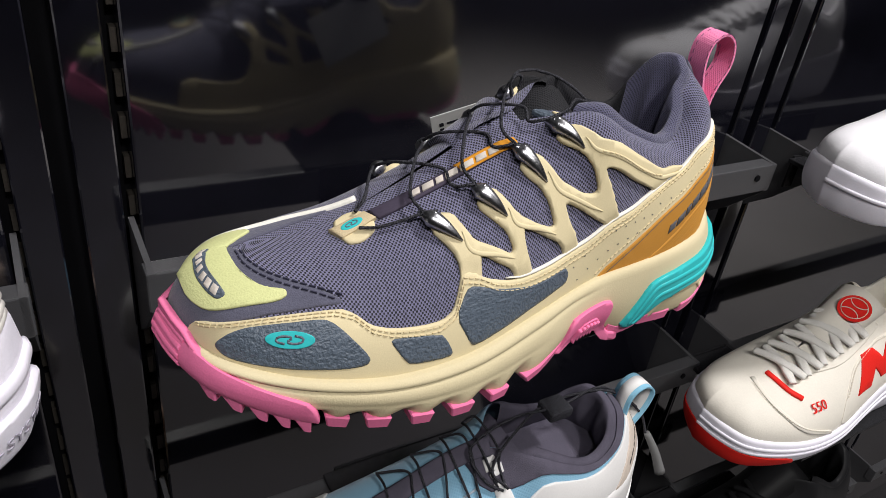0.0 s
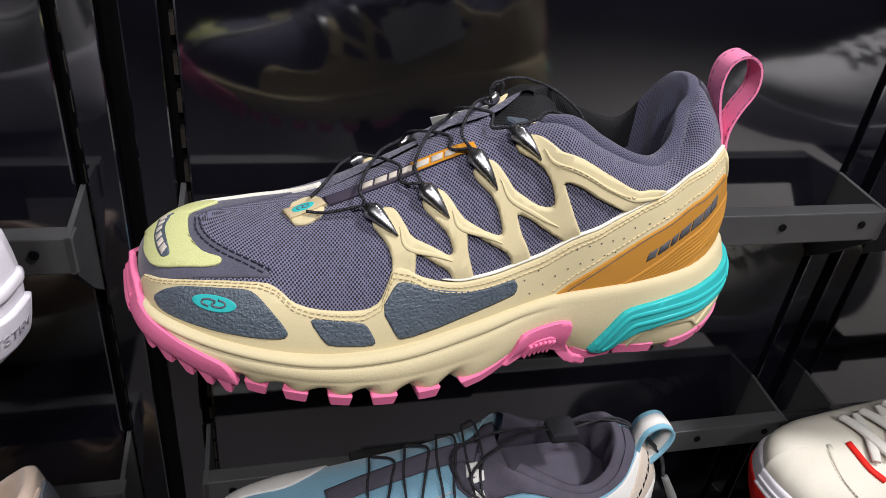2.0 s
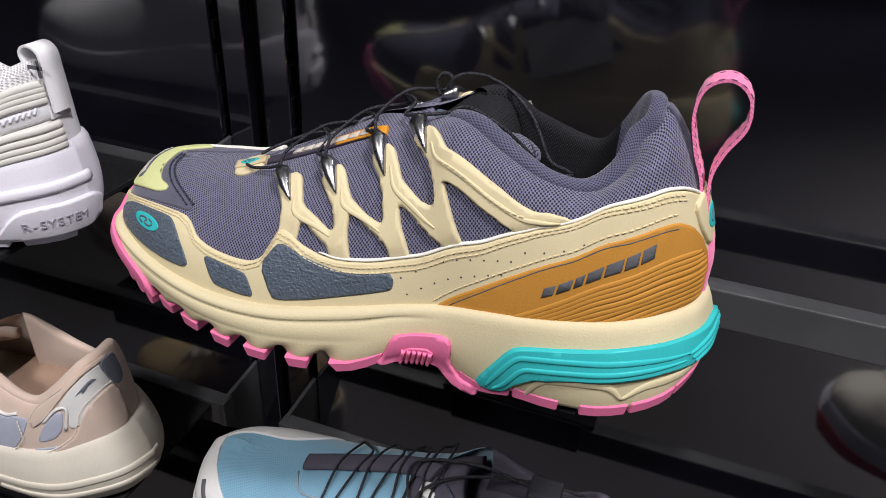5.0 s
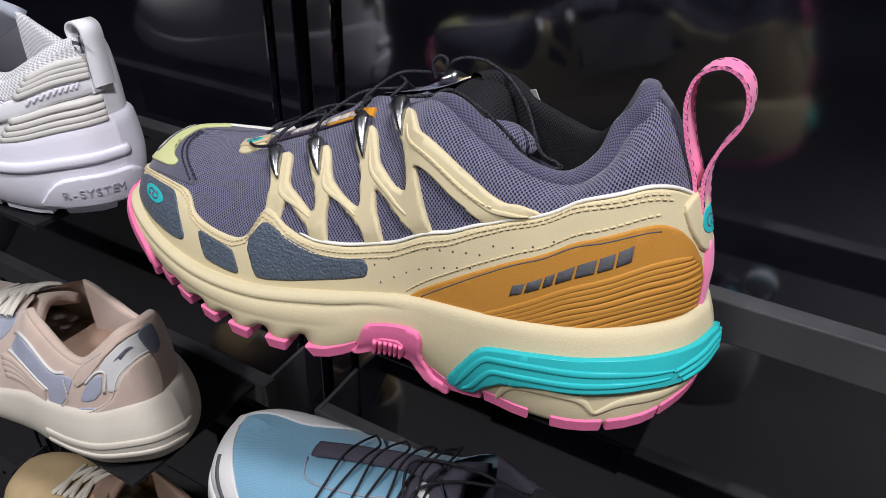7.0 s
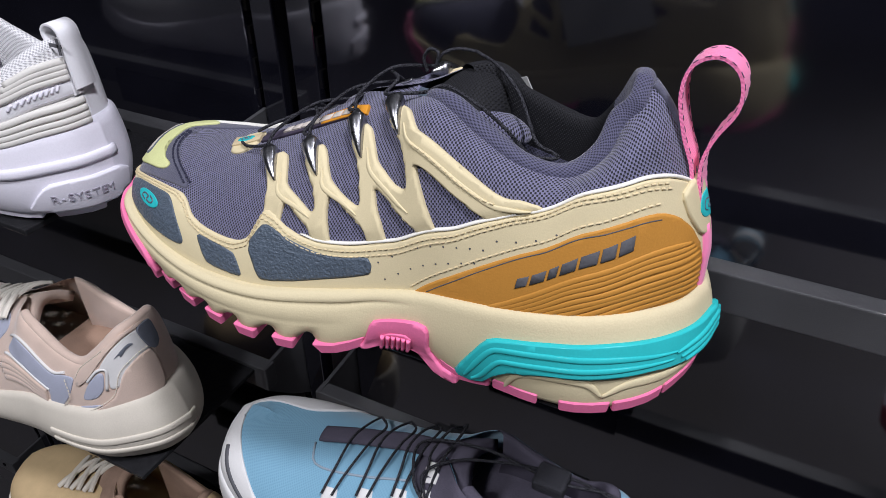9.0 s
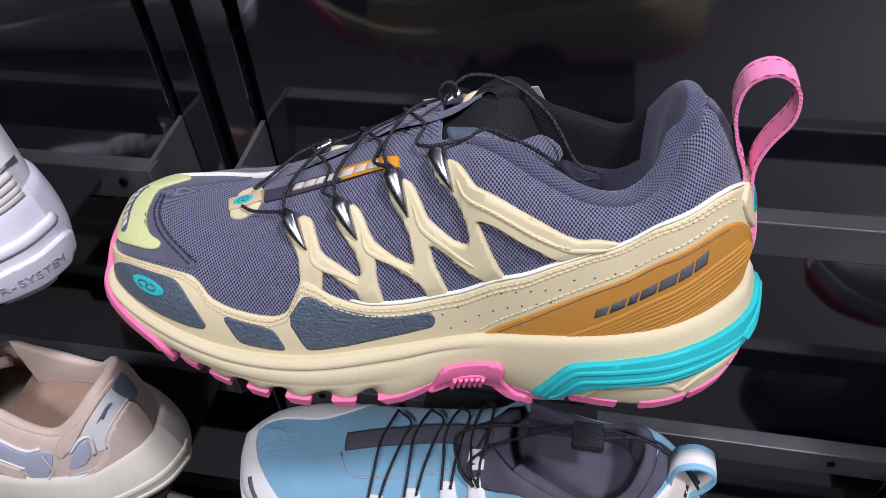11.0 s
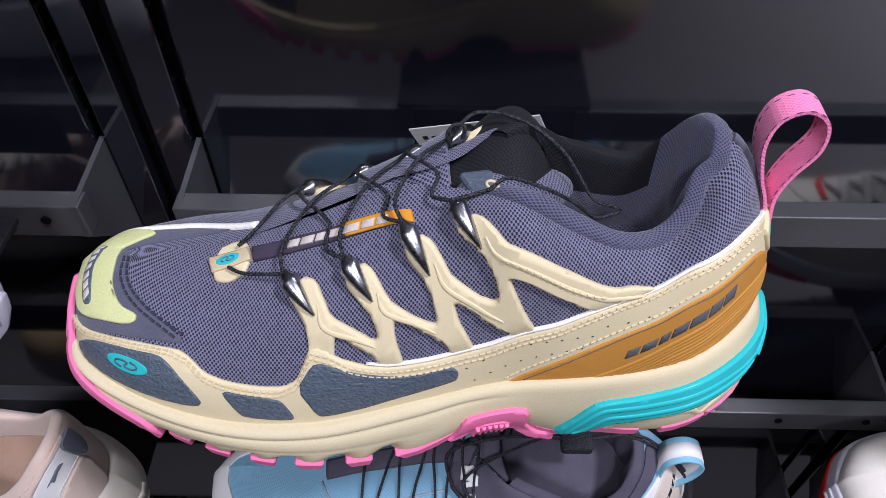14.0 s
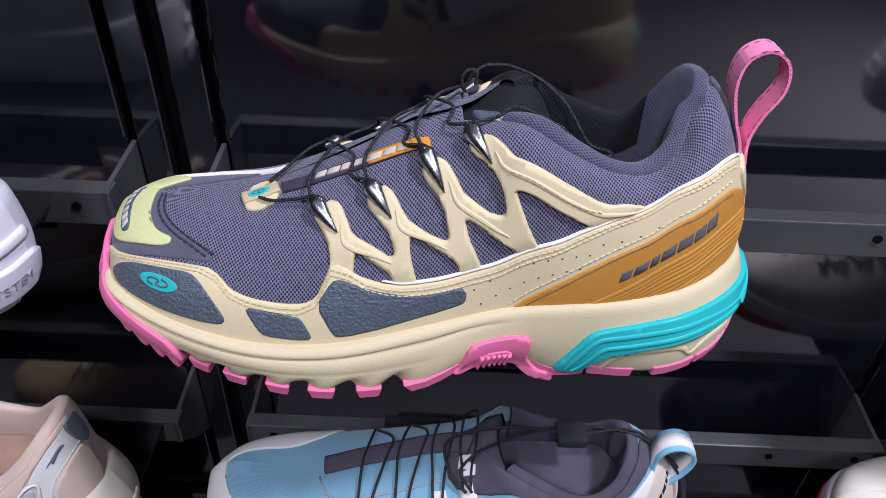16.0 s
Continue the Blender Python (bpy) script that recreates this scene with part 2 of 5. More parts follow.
def ribbon(name, form, pts, mat, parent, width, thick, lift=0.0, fn=None, n=None, label="", flip=1, bm=None, smooth=True):
    """A rounded strap along (row, v[, width factor]) points on the surface."""
    fn = fn or form.f
    keep = bm is not None
    bm = bm or bmesh.new()
    pts = [tuple(p) + (1.0,) * (3 - len(p)) for p in pts]
    n = n or max(6, 8 * (len(pts) - 1))
    line = path(pts, n) if smooth else np.array(pts, float)
    prof = [(-0.5, -0.3), (-0.5, 0.45), (-0.36, 0.85), (-0.15, 1.0), (0.15, 1.0), (0.36, 0.85), (0.5, 0.45), (0.5, -0.3)]
    pos = [fn(i, v) for i, v, _ in line]
    rings = []
    for k, (i, v, wf) in enumerate(line):
        nr = normal_at(fn, i, v) * flip
        tg = pos[min(k + 1, len(pos) - 1)] - pos[max(k - 1, 0)]
        sd = np.cross(nr, tg)
        sd /= np.linalg.norm(sd) + 1e-12
        rings.append([bm.verts.new(pos[k] + sd * (a * width * wf) + nr * (lift + b * thick)) for a, b in prof])
    for a, b in zip(rings, rings[1:]):
        for k in range(len(prof) - 1):
            bm.faces.new((a[k], a[k + 1], b[k + 1], b[k])).smooth = True
    for r in (rings[0], rings[-1]):
        bm.faces.new(r)
    if keep:
        return bm
    bmesh.ops.recalc_face_normals(bm, faces=bm.faces[:])
    return part(name, bm, mat, parent, label)


def tube(bm, pts, radius, seg=6, n=None, taper=None):
    pts = np.asarray(pts, float)
    line = path(pts, n or 8 * (len(pts) - 1))
    up = np.array([0.3, 0.2, 1.0])
    rings = []
    for k, p in enumerate(line):
        t = line[min(k + 1, len(line) - 1)] - line[max(k - 1, 0)]
        a = np.cross(t, up)
        a /= np.linalg.norm(a) + 1e-12
        b = np.cross(a, t)
        b /= np.linalg.norm(b) + 1e-12
        r = radius * (taper(k / (len(line) - 1)) if taper else 1)
        rings.append([bm.verts.new(p + r * (math.cos(q) * a + math.sin(q) * b)) for q in np.linspace(0, 2 * math.pi, seg, endpoint=False)])
    for x, y in zip(rings, rings[1:]):
        for k in range(seg):
            bm.faces.new((x[k], x[(k + 1) % seg], y[(k + 1) % seg], y[k])).smooth = True
    bm.faces.new(rings[0][::-1]), bm.faces.new(rings[-1])
    return bm


def stitches(form, lines, parent, mat, gap=0.0026, long=0.0017, r=0.00035, lift=0.0012, name="stitching", fn=None):
    """Short thread dashes along (row, v) lines."""
    fn = fn or form.f
    bm = bmesh.new()
    for pts in lines:
        world_pts = np.array([fn(*p) for p in path(pts, 60)])
        total = np.sum(np.linalg.norm(np.diff(world_pts, axis=0), axis=1))
        n = max(2, int(total / gap))
        d = np.concatenate([[0], np.cumsum(np.linalg.norm(np.diff(world_pts, axis=0), axis=1))])
        uv = path(pts, 60)
        for k in range(n):
            ends = []
            for s in (k * gap, k * gap + long):
                q = [np.interp(s, d, uv[:, c]) for c in (0, 1)]
                ends.append((fn(*q), normal_at(fn, *q)))
            (a, na), (b, nb) = ends
            t = b - a
            sd = np.cross(na, t)
            sd = sd / (np.linalg.norm(sd) + 1e-12) * r
            vs = [a + na * (lift - r) + sd, a + na * (lift - r) - sd, a + na * (lift + r) - sd * 0.4, a + na * (lift + r) + sd * 0.4]
            ve = [b + nb * (lift - r) + sd, b + nb * (lift - r) - sd, b + nb * (lift + r) - sd * 0.4, b + nb * (lift + r) + sd * 0.4]
            va, vb = [bm.verts.new(x) for x in vs], [bm.verts.new(x) for x in ve]
            for c in range(4):
                bm.faces.new((va[c], va[(c + 1) % 4], vb[(c + 1) % 4], vb[c]))
            bm.faces.new(va[::-1]), bm.faces.new(vb)
    bmesh.ops.recalc_face_normals(bm, faces=bm.faces[:])
    ob = part(name, bm, mat, parent)
    ob["kind"] = "stuff"
    return ob


# ---- the wall and its racks ----
BACK, FRONT = 0.381, 0.330
BAY, PITCH = 0.541, 0.211
POSTS = [0.020 + BAY * k for k in range(-2, 4)]
LEVELS = [1.180 + PITCH * k for k in range(-3, 3)]
Z0, Z1 = 0.35, 1.85


def build_wall():
    wall = tagged(new("wall_back"), "black lacquered slotted display wall", "wall", kind="structure")
    for k, p in enumerate(POSTS):
        for a, b in ((p - 0.0277, p - 0.009), (p + 0.0023, p + 0.023)):
            part("post_strip", boxes((a, BACK, Z0, b, BACK + 0.018, Z1), bevel=0.0012), PANEL, wall)
        nxt = p + BAY
        if k + 1 < len(POSTS):
            part("panel", boxes((p + 0.0305, BACK, Z0, nxt - 0.0345, BACK + 0.018, Z1), bevel=0.0015), PANEL, wall)
    part("recess", boxes((POSTS[0] - 0.1, BACK + 0.016, Z0, POSTS[-1] + 0.1, BACK + 0.03, Z1)), GAP, wall)
    return wall


wall_back = build_wall()


def tab_rows():
    bm = bmesh.new()
    for p in POSTS[1:5]:
        for x in (p - 0.031, p + 0.0265):
            z = Z0 + 0.02
            while z < Z1:
                box(bm, x + 0.0006, BACK + 0.009, z, x + 0.0038, BACK + 0.018, z + 0.0125)
                z += 0.0232
    return bm


part("slot_tabs", tab_rows(), TABS, wall_back, "small worn steel tabs in the slots")["kind"] = "stuff"

floor = tagged(new("floor", mesh_of("floor", [(-6, -6, 0), (6, -6, 0), (6, 1, 0), (-6, 1, 0)], [(0, 1, 2, 3)], material("grey_floor", (0.13, 0.122, 0.126), 0.35, spread=0.1, scale=3))), "grey polished shop floor", "floor", kind="structure")
plinth = tagged(new("wall_plinth", mesh_of("wall_plinth", [(-6, BACK + 0.02, 0), (6, BACK + 0.02, 0), (6, BACK + 0.02, Z0), (-6, BACK + 0.02, Z0), (-6, BACK + 0.02, Z1), (6, BACK + 0.02, Z1), (6, BACK + 0.02, 3), (-6, BACK + 0.02, 3)], [(0, 1, 2, 3), (4, 5, 6, 7)], STEEL)), "black wall above and below the racks", "wall", kind="structure")
shell = tagged(new("wall_shop", mesh_of("wall_shop", [(-6, -6, 0), (6, -6, 0), (6, -6, 3), (-6, -6, 3), (-6, 0.4, 0), (-6, 0.4, 3), (6, 0.4, 0), (6, 0.4, 3)], [(0, 1, 2, 3), (0, 3, 5, 4), (1, 6, 7, 2)], material("shop_paint", (0.05, 0.048, 0.056), 0.7, scale=2), False)), "plain grey shop walls behind", "wall", kind="structure")
ceiling = tagged(new("ceiling", mesh_of("ceiling", [(-6, -6, 3), (6, -6, 3), (6, 0.41, 3), (-6, 0.41, 3)], [(3, 2, 1, 0)], material("ceiling_paint", (0.04, 0.04, 0.045), 0.8, scale=2), False)), "dark open shop ceiling", "ceiling", kind="structure")


def rack(p, z):
    """A crossbar on two brackets hooked into the slots of neighbouring posts."""
    a, b = p + 0.0265, p + BAY - 0.031
    r = thing("rack", (0, 0, 0), "black powder-coated steel crossbar on wall brackets", "rack", "crossbars of the wall")
    bm = boxes((a - 0.003, FRONT, z - 0.024, b + 0.003, FRONT + 0.013, z), bevel=0.001)
    bar = part("crossbar", bm, STEEL, r)
    for x in (a + 0.018, a + 0.084, b - 0.084, b - 0.018):
        hole = bmesh.new()
        bmesh.ops.create_cone(hole, cap_ends=True, segments=12, radius1=0.0028, radius2=0.0028, depth=0.002, matrix=Matrix.Translation((x, FRONT - 0.0002, z - 0.010)) @ Matrix.Rotation(math.pi / 2, 4, "X"))
        part("bolt_hole", hole, GAP, bar)
    for x in (a, b):
        bm = bmesh.new()
        prof = [(FRONT, z), (BACK + 0.004, z + 0.004), (BACK + 0.004, z - 0.075), (FRONT + 0.03, z - 0.055), (FRONT, z - 0.024)]
        vs = [[bm.verts.new((x + s * 0.0016, y, q)) for y, q in prof] for s in (-1, 1)]
        bm.faces.new(vs[0]), bm.faces.new(vs[1][::-1])
        for k in range(5):
            bm.faces.new((vs[0][k], vs[1][k], vs[1][(k + 1) % 5], vs[0][(k + 1) % 5]))
        bmesh.ops.recalc_face_normals(bm, faces=bm.faces[:])
        part("bracket", bm, STEEL, r)
    return r


for p in POSTS[:-1]:
    for z in LEVELS[:5]:
        rack(p, z)


def shelf(x, z, w=0.12, d=0.125, thick=0.004):
    s = thing("shoe_shelf", (x, 0, z), "small dark acrylic shoe shelf hung on a crossbar", "shelf", "small shelves")
    part("plate", boxes((-w / 2, FRONT - d, -thick, w / 2, FRONT + 0.012, 0.0), bevel=0.0008), ACRYL, s)
    part("hook", boxes((-w / 2 + 0.01, FRONT + 0.0135, -0.03, w / 2 - 0.01, FRONT + 0.0155, -0.0005)), ACRYL, s)
    return s


# ---- shoes ----
def upper_mesh(form, mat, v_low=0.0, nv=26):
    n = form.n
    us = np.linspace(-n, n, 20 * n + 1)
    vs = ([v_low, v_low / 2] if v_low else []) + list(np.linspace(0, 1, nv))

    def skin(i, v):
        k = abs(i) if abs(i) <= n else 2 * n - abs(i)
        return form.f(i, v if v >= 0 else v * min(max((k - 7.5) / 3, 0.0), 1.0))
    return grid_mesh("upper", skin, us, vs, mat, form.weave)


def lining_mesh(form, mat, i0, i1, r=0.0036, floor_z=None, mid=0.215, w0=0.0, w1=2.0):
    """The padded rim rolls over and runs down inside."""
    n = form.n

    def fn(i, w):
        t = form.f(i, 1.0)
        ctr = np.array([mid, 0.0, t[2]])
        d = ctr - t
        d[2] = 0
        d /= np.linalg.norm(d) + 1e-9
        if w <= 1:
            a = math.pi * (w * 0.72 + 0.0)
            return t + d * (r * (1 - math.cos(a)) * 1.1) + np.array([0, 0, r * math.sin(a) * 0.9])
        low = floor_z if floor_z else 0.05
        q = w - 1
        s = t + d * (r * 1.1 * 1.64)
        pad = 0.0040 * math.exp(-((abs(i - n) - 1.5) / 0.75) ** 2) * math.sin(min(q * 1.25, 1) * math.pi)
        return s + d * (0.003 * math.sin(min(q, 1) * math.pi) + pad - 0.008 * q) + np.array([0, 0, r * 0.69 + (low - t[2] - r * 0.69) * q])

    us = np.linspace(i0, i1, int((i1 - i0) * 8) + 1)
    vs = [w for w in list(np.linspace(0, 1, 8)) + list(np.linspace(1.1, 2, 10)) if w0 - 1e-6 <= w <= w1 + 1e-6]
    return grid_mesh("lining", fn, us, vs, mat, lambda i, v: (form.along(i), v * 0.012 if v <= 1 else 0.012 + (v - 1) * 0.06))


def sole_mesh(form, mat, name="midsole", wave=None):
    n = form.n
    us = np.linspace(-n, n, 24 * n + 1)
    vs = [0, 0.04, 0.1, 0.16, 0.22, 0.28, 0.34, 0.40, 0.43, 0.46, 0.52, 0.6, 0.7, 0.75, 0.78, 0.81, 0.84, 0.87, 0.93, 0.97, 1.0]

    def fn(i, v):
        p = form.g(i, v)
        return p + (wave(i, v) if wave else 0)

    me = grid_mesh(name, fn, us, vs, mat)
    bm = bmesh.new()
    bm.from_mesh(me)
    bm.verts.ensure_lookup_table()
    nv = len(vs)
    for col in (0, nv - 1):
        half = 12 * n * 2 // 2
        ring = [bm.verts[k * nv + col] for k in range(len(us))]
        m = len(ring) // 2
        for k in range(m):
            quad = [ring[m - k], ring[m - k - 1], ring[m + k + 1], ring[m + k]]
            quad = list(dict.fromkeys(quad))
            if len(quad) > 2:
                f = bm.faces.new(quad)
                f.smooth = False
    bmesh.ops.remove_doubles(bm, verts=bm.verts[:], dist=1e-5)
    bmesh.ops.recalc_face_normals(bm, faces=bm.faces[:])
    me2 = bpy.data.meshes.new(name)
    bm.to_mesh(me2)
    bm.free()
    me2.materials.append(mat)
    return me2


def scaled(rows, sx=1.0, sy=1.0, sz=1.0):
    return [(a * sx, b * sy, c * sz, d * sx, e * sy, f * sz, n) for a, b, c, d, e, f, n in rows]
# ---- shoe forms: a surface wrapped between a lower outline and an upper line ----
def spline(rows, t):
    """Catmull-Rom through rows at the float index t."""
    rows = np.asarray(rows, float)
    n = len(rows) - 1
    t = min(max(t, 0.0), n - 1e-9)
    k = int(t)
    u = t - k
    p1, p2 = rows[k], rows[k + 1]
    p0 = rows[k - 1] if k > 0 else 2 * p1 - p2
    p3 = rows[k + 2] if k + 2 <= n else 2 * p2 - p1
    return 0.5 * (2 * p1 + (p2 - p0) * u + (2 * p0 - 5 * p1 + 4 * p2 - p3) * u * u + (3 * p1 - p0 - 3 * p2 + p3) * u ** 3)


class Form:
    """Rows: lower outline x, y, z; upper line x, y, z; roundness; sole top lift, sole bottom z. Toe first, heel last.
    y is the distance from the middle line. f(i, v): i row (minus: far side), v 0 bottom to 1 top (over 1: far side)."""

    def __init__(self, rows, sole, far=0.82, rim=((0, 0, 0),) * 10):
        self.far, self.rim = far, np.asarray(rim, float)
        self.rows, self.sole = np.asarray(rows, float), np.asarray(sole, float)
        self.n = len(rows) - 1
        pts = np.array([self.f(k / 10, 0.35) for k in range(10 * self.n + 1)])
        self.measure_skin()
        self.arc = np.concatenate([[0], np.cumsum(np.linalg.norm(np.diff(pts, axis=0), axis=1))])

    def measure_skin(self):
        """Lengths along and up the near side, for the cloth's weave."""
        n, m = self.n * 8, 24
        grid = np.array([[self.f(a / 8, b / m) for b in range(m + 1)] for a in range(n + 1)])
        du = np.linalg.norm(np.diff(grid, axis=0), axis=2)
        dv = np.linalg.norm(np.diff(grid, axis=1), axis=2)
        u = np.concatenate([np.zeros((1, m + 1)), np.cumsum(du, axis=0)])
        self.skin_u = u - u[n // 2][None, :]
        self.skin_v = np.concatenate([np.zeros((n + 1, 1)), np.cumsum(dv, axis=1)], axis=1)

    def weave(self, i, v):
        a = abs(i)
        a = (2 * self.n - a if a > self.n else a) * 8
        b = min(max(v if v <= 1 else 2 - v, 0), 1) * 24
        k, l = min(int(a), self.n * 8 - 1), min(int(b), 23)
        s, t = a - k, b - l

        def at(q):
            return (q[k, l] * (1 - s) + q[k + 1, l] * s) * (1 - t) + (q[k, l + 1] * (1 - s) + q[k + 1, l + 1] * s) * t
        return (at(self.skin_u), at(self.skin_v))

    def along(self, i):
        s = 1 if i >= 0 else -1
        i = abs(i)
        if i > self.n:
            return s * (2 * self.arc[-1] - np.interp((2 * self.n - i) * 10, range(len(self.arc)), self.arc))
        return s * np.interp(i * 10, range(len(self.arc)), self.arc)

    def f(self, i, v):
        side = 1.0
        if i < 0:
            i, side = -i, -side
        if i > self.n:
            i, side = 2 * self.n - i, -side
        if v > 1:
            v, side = 2 - v, -side
        r = spline(self.rows, i)
        e = 2.0 / r[6]
        a = max(v, 0.0) * math.pi / 2
        c, s = 1 - max(math.cos(a), 0.0) ** e, math.sin(a) ** e
        p = np.array([r[0] + (r[3] - r[0]) * c, r[1] + (r[4] - r[1]) * c, r[2] + (r[5] - r[2]) * s])
        if v < 0:
            p[2] += v * 0.05
        if side < 0:
            p[0] += 0.34 * abs(p[1]) * max(0.0, 1 - i / 4) * (1 - 0.8 * min(max(v, 0.0), 1.0))
            p[2] -= 0.0005 * max(v, 0.0) * max(0.0, 1 - ((i - 10.3) / 2.8) ** 2)
        p[1] *= -1.0 if side > 0 else self.far - 0.22 * max(0.0, 1 - i / 7)
        return p

    def out(self, i):
        """Level unit vector away from the shoe at row i of the lower outline."""
        ii = abs(i)
        side = -1.0 if i < 0 else 1.0
        if ii > self.n:
            ii, side = 2 * self.n - ii, -side
        a, b = spline(self.rows, max(ii - 0.15, 0)), spline(self.rows, min(ii + 0.15, self.n))
        if ii < 0.15:
            a = a * np.array([1, 1, 1, 1, 1, 1, 1])
            a[0], a[1] = b[0], -b[1]
        if ii > self.n - 0.15:
            b = b.copy()
            b[0], b[1] = a[0], -a[1]
        d = b[:2] - a[:2]
        o = np.array([d[1], -d[0]])
        o = -o / (np.linalg.norm(o) + 1e-12)
        return np.array([o[0], -o[1] * side, 0.0])

    def g(self, i, v):
        """The sole's side: v 0 at its bottom to 1 at its lip."""
        ii = abs(i)
        ii = 2 * self.n - ii if ii > self.n else ii
        top, low, bulge = spline(self.sole, ii)
        b = self.f(i, 0.0)
        z = low + (b[2] + top - low) * v
        w = 0.0008 + 0.0017 * min(ii / 2, 1.0) + bulge * math.sin(math.pi * min(max(v, 0.0), 1.0) ** 0.8) - 0.002 * (1 - v) ** 2
        if v > 0.93:
            w -= 0.0022 * ((v - 0.93) / 0.07) ** 2
        p = b + self.out(i) * w
        p[2] = z
        return p


LOWER = [
    # x, distance from the middle, z of the upper's lower outline
    (0.0035, 0, 0.036), (0.0065, 0.018, 0.034), (0.017, 0.037, 0.03), (0.042, 0.05, 0.025), (0.075, 0.057, 0.02),
    (0.109, 0.057, 0.021), (0.144, 0.051, 0.03), (0.167, 0.047, 0.037), (0.185, 0.045, 0.043), (0.202, 0.045, 0.047), (0.218, 0.044, 0.049), (0.235, 0.042, 0.052), (0.252, 0.037, 0.056), (0.2675, 0.026, 0.062), (0.278, 0.014, 0.065), (0.282, 0, 0.066),
]
UPPER = [
    # x, distance from the middle, z of the ridge and the collar; roundness
    (0.03, 0, 0.063, 2.3), (0.032, 0, 0.0635, 2.3), (0.039, 0, 0.064, 2.4), (0.054, 0, 0.066, 2.4), (0.078, 0, 0.072, 2.1),
    (0.109, 0.001, 0.087, 1.85), (0.139, 0.002, 0.104, 1.75), (0.161, 0.007, 0.117, 1.7), (0.179, 0.025, 0.1225, 1.6), (0.198, 0.03, 0.113, 1.5), (0.216, 0.032, 0.102, 1.5), (0.231, 0.031, 0.1, 1.5), (0.243, 0.027, 0.111, 1.45), (0.2505, 0.017, 0.1232, 1.4), (0.2535, 0.008, 0.1264, 1.35), (0.2545, 0, 0.1268, 1.35),
]
HERO_ROWS = [p + q for p, q in zip(LOWER, UPPER)]
HERO_SOLE = [
    # lip above the lower outline; bottom z; lip outwards; flare of the bottom
    (0.0057, 0.0290, 0.0012, 0.0030),
    (0.0067, 0.0285, 0.0007, 0.0032),
    (0.0095, 0.0262, 0.0036, 0.0010),
    (0.0087, 0.0154, 0.0036, 0.0010),
    (0.0094, 0.0098, 0.0040, 0.0032),
    (0.0091, 0.0075, 0.0039, 0.0058),
    (0.0060, 0.0086, 0.0036, 0.0059),
    (0.0042, 0.0185, 0.0036, 0.0030),
    (0.0020, 0.0195, 0.0044, 0.0011),
    (0.0002, 0.0101, 0.0044, 0.0005),
    (-0.0006, 0.0110, 0.0044, 0.0004),
    (-0.0016, 0.0113, 0.0044, 0.0034),
    (-0.0040, 0.0129, 0.0044, 0.0068),
    (-0.0095, 0.0167, 0.0044, 0.0090),
    (-0.0122, 0.0220, 0.0044, 0.0062),
    (-0.0136, 0.0262, 0.0044, 0.0041),
]
HERO_RIM = [(0, 0, 0), (0.0008, -0.0016, -0.0080), (0.0028, 0.0035, -0.0073), (0.0026, 0.0051, -0.0071), (0.0025, 0.0050, -0.0030), (0.0036, 0.0089, -0.0037), (0.0019, 0.0108, -0.0071), (-0.0018, 0.0080, -0.0086), (0.0002, 0.0016, -0.0058), (0, 0, 0)]
HERO_AT = (0.036, 0.247, 1.178)


class TrailForm(Form):
    """A form with a padded rim moved by (x, inwards, z) from row 6 on, and a flared sole: lip, bottom, lip out, flare."""

    def f(self, i, v):
        p = Form.f(self, i, v)
        near, ii = i >= 0, abs(i)
        if ii > self.n:
            near, ii = not near, 2 * self.n - ii
        if v > 1:
            near, v = not near, 2 - v
        if ii > 6 and v > 0.6:
            s = (v - 0.6) / 0.4
            d = spline(self.rim, ii - 6) * (s * s * (3 - 2 * s))
            if not near:
                d = d * np.array([1, -0.5, 1]) * min(max((12.5 - ii) / 3.5, 0.0), 1.0)
            p += d
        return p

    def g(self, i, v):
        ii = abs(i)
        ii = 2 * self.n - ii if ii > self.n else ii
        top, low, lip, flare = spline(self.sole, ii)
        b = self.f(i, 0.0)
        c = min(max(v, 0.0), 1.0)
        w = lip + flare * (1 - c) + 0.0020 * math.sin(math.pi * c) - 0.0012 * (1 - c) ** 8
        if v > 0.93:
            w -= 0.0016 * ((v - 0.93) / 0.07) ** 2
        p = b + self.out(i) * w
        p[2] = low + (b[2] + top - low) * v
        return p


def base_shoe(name, at, form, label, upper, lining, midsole, group="", wave=None, lip=8.0, inner=None, v_low=0.0):
    s = thing(name, at, label, "shoe", group)
    part("upper", upper_mesh(form, upper, v_low), upper, s)
    n = form.n
    part("lining", lining_mesh(form, lining, lip, n + 3.1), lining, s)
    part("lining", lining_mesh(form, inner or lining, n + 3.1, 2 * n - lip, w1=1.4), inner or lining, s)
    part("lining", lining_mesh(form, lining, n + 3.1, 2 * n - lip, w0=1.4), lining, s)
    part("midsole", sole_mesh(form, midsole, wave=wave), midsole, s)
    return s


def insole(form, parent, mat, i0, z):
    n = form.n
    us = np.linspace(i0, n, 30)
    verts, faces = [], []
    for i in us:
        p = form.f(i, 0.25)
        for s in (1, 0.5, 0, -0.5, -1):
            verts.append((p[0] - (0.004 if i > n - 1 else 0), p[1] * 0.85 * s, z + 0.0015 * s * s))
    for a in range(len(us) - 1):
        for b in range(4):
            k = a * 5 + b
            faces.append((k, k + 1, k + 6, k + 5))
    return part("insole", mesh_of("insole", verts, faces, mat, True, [(v[0], v[1]) for v in verts]), mat, parent)


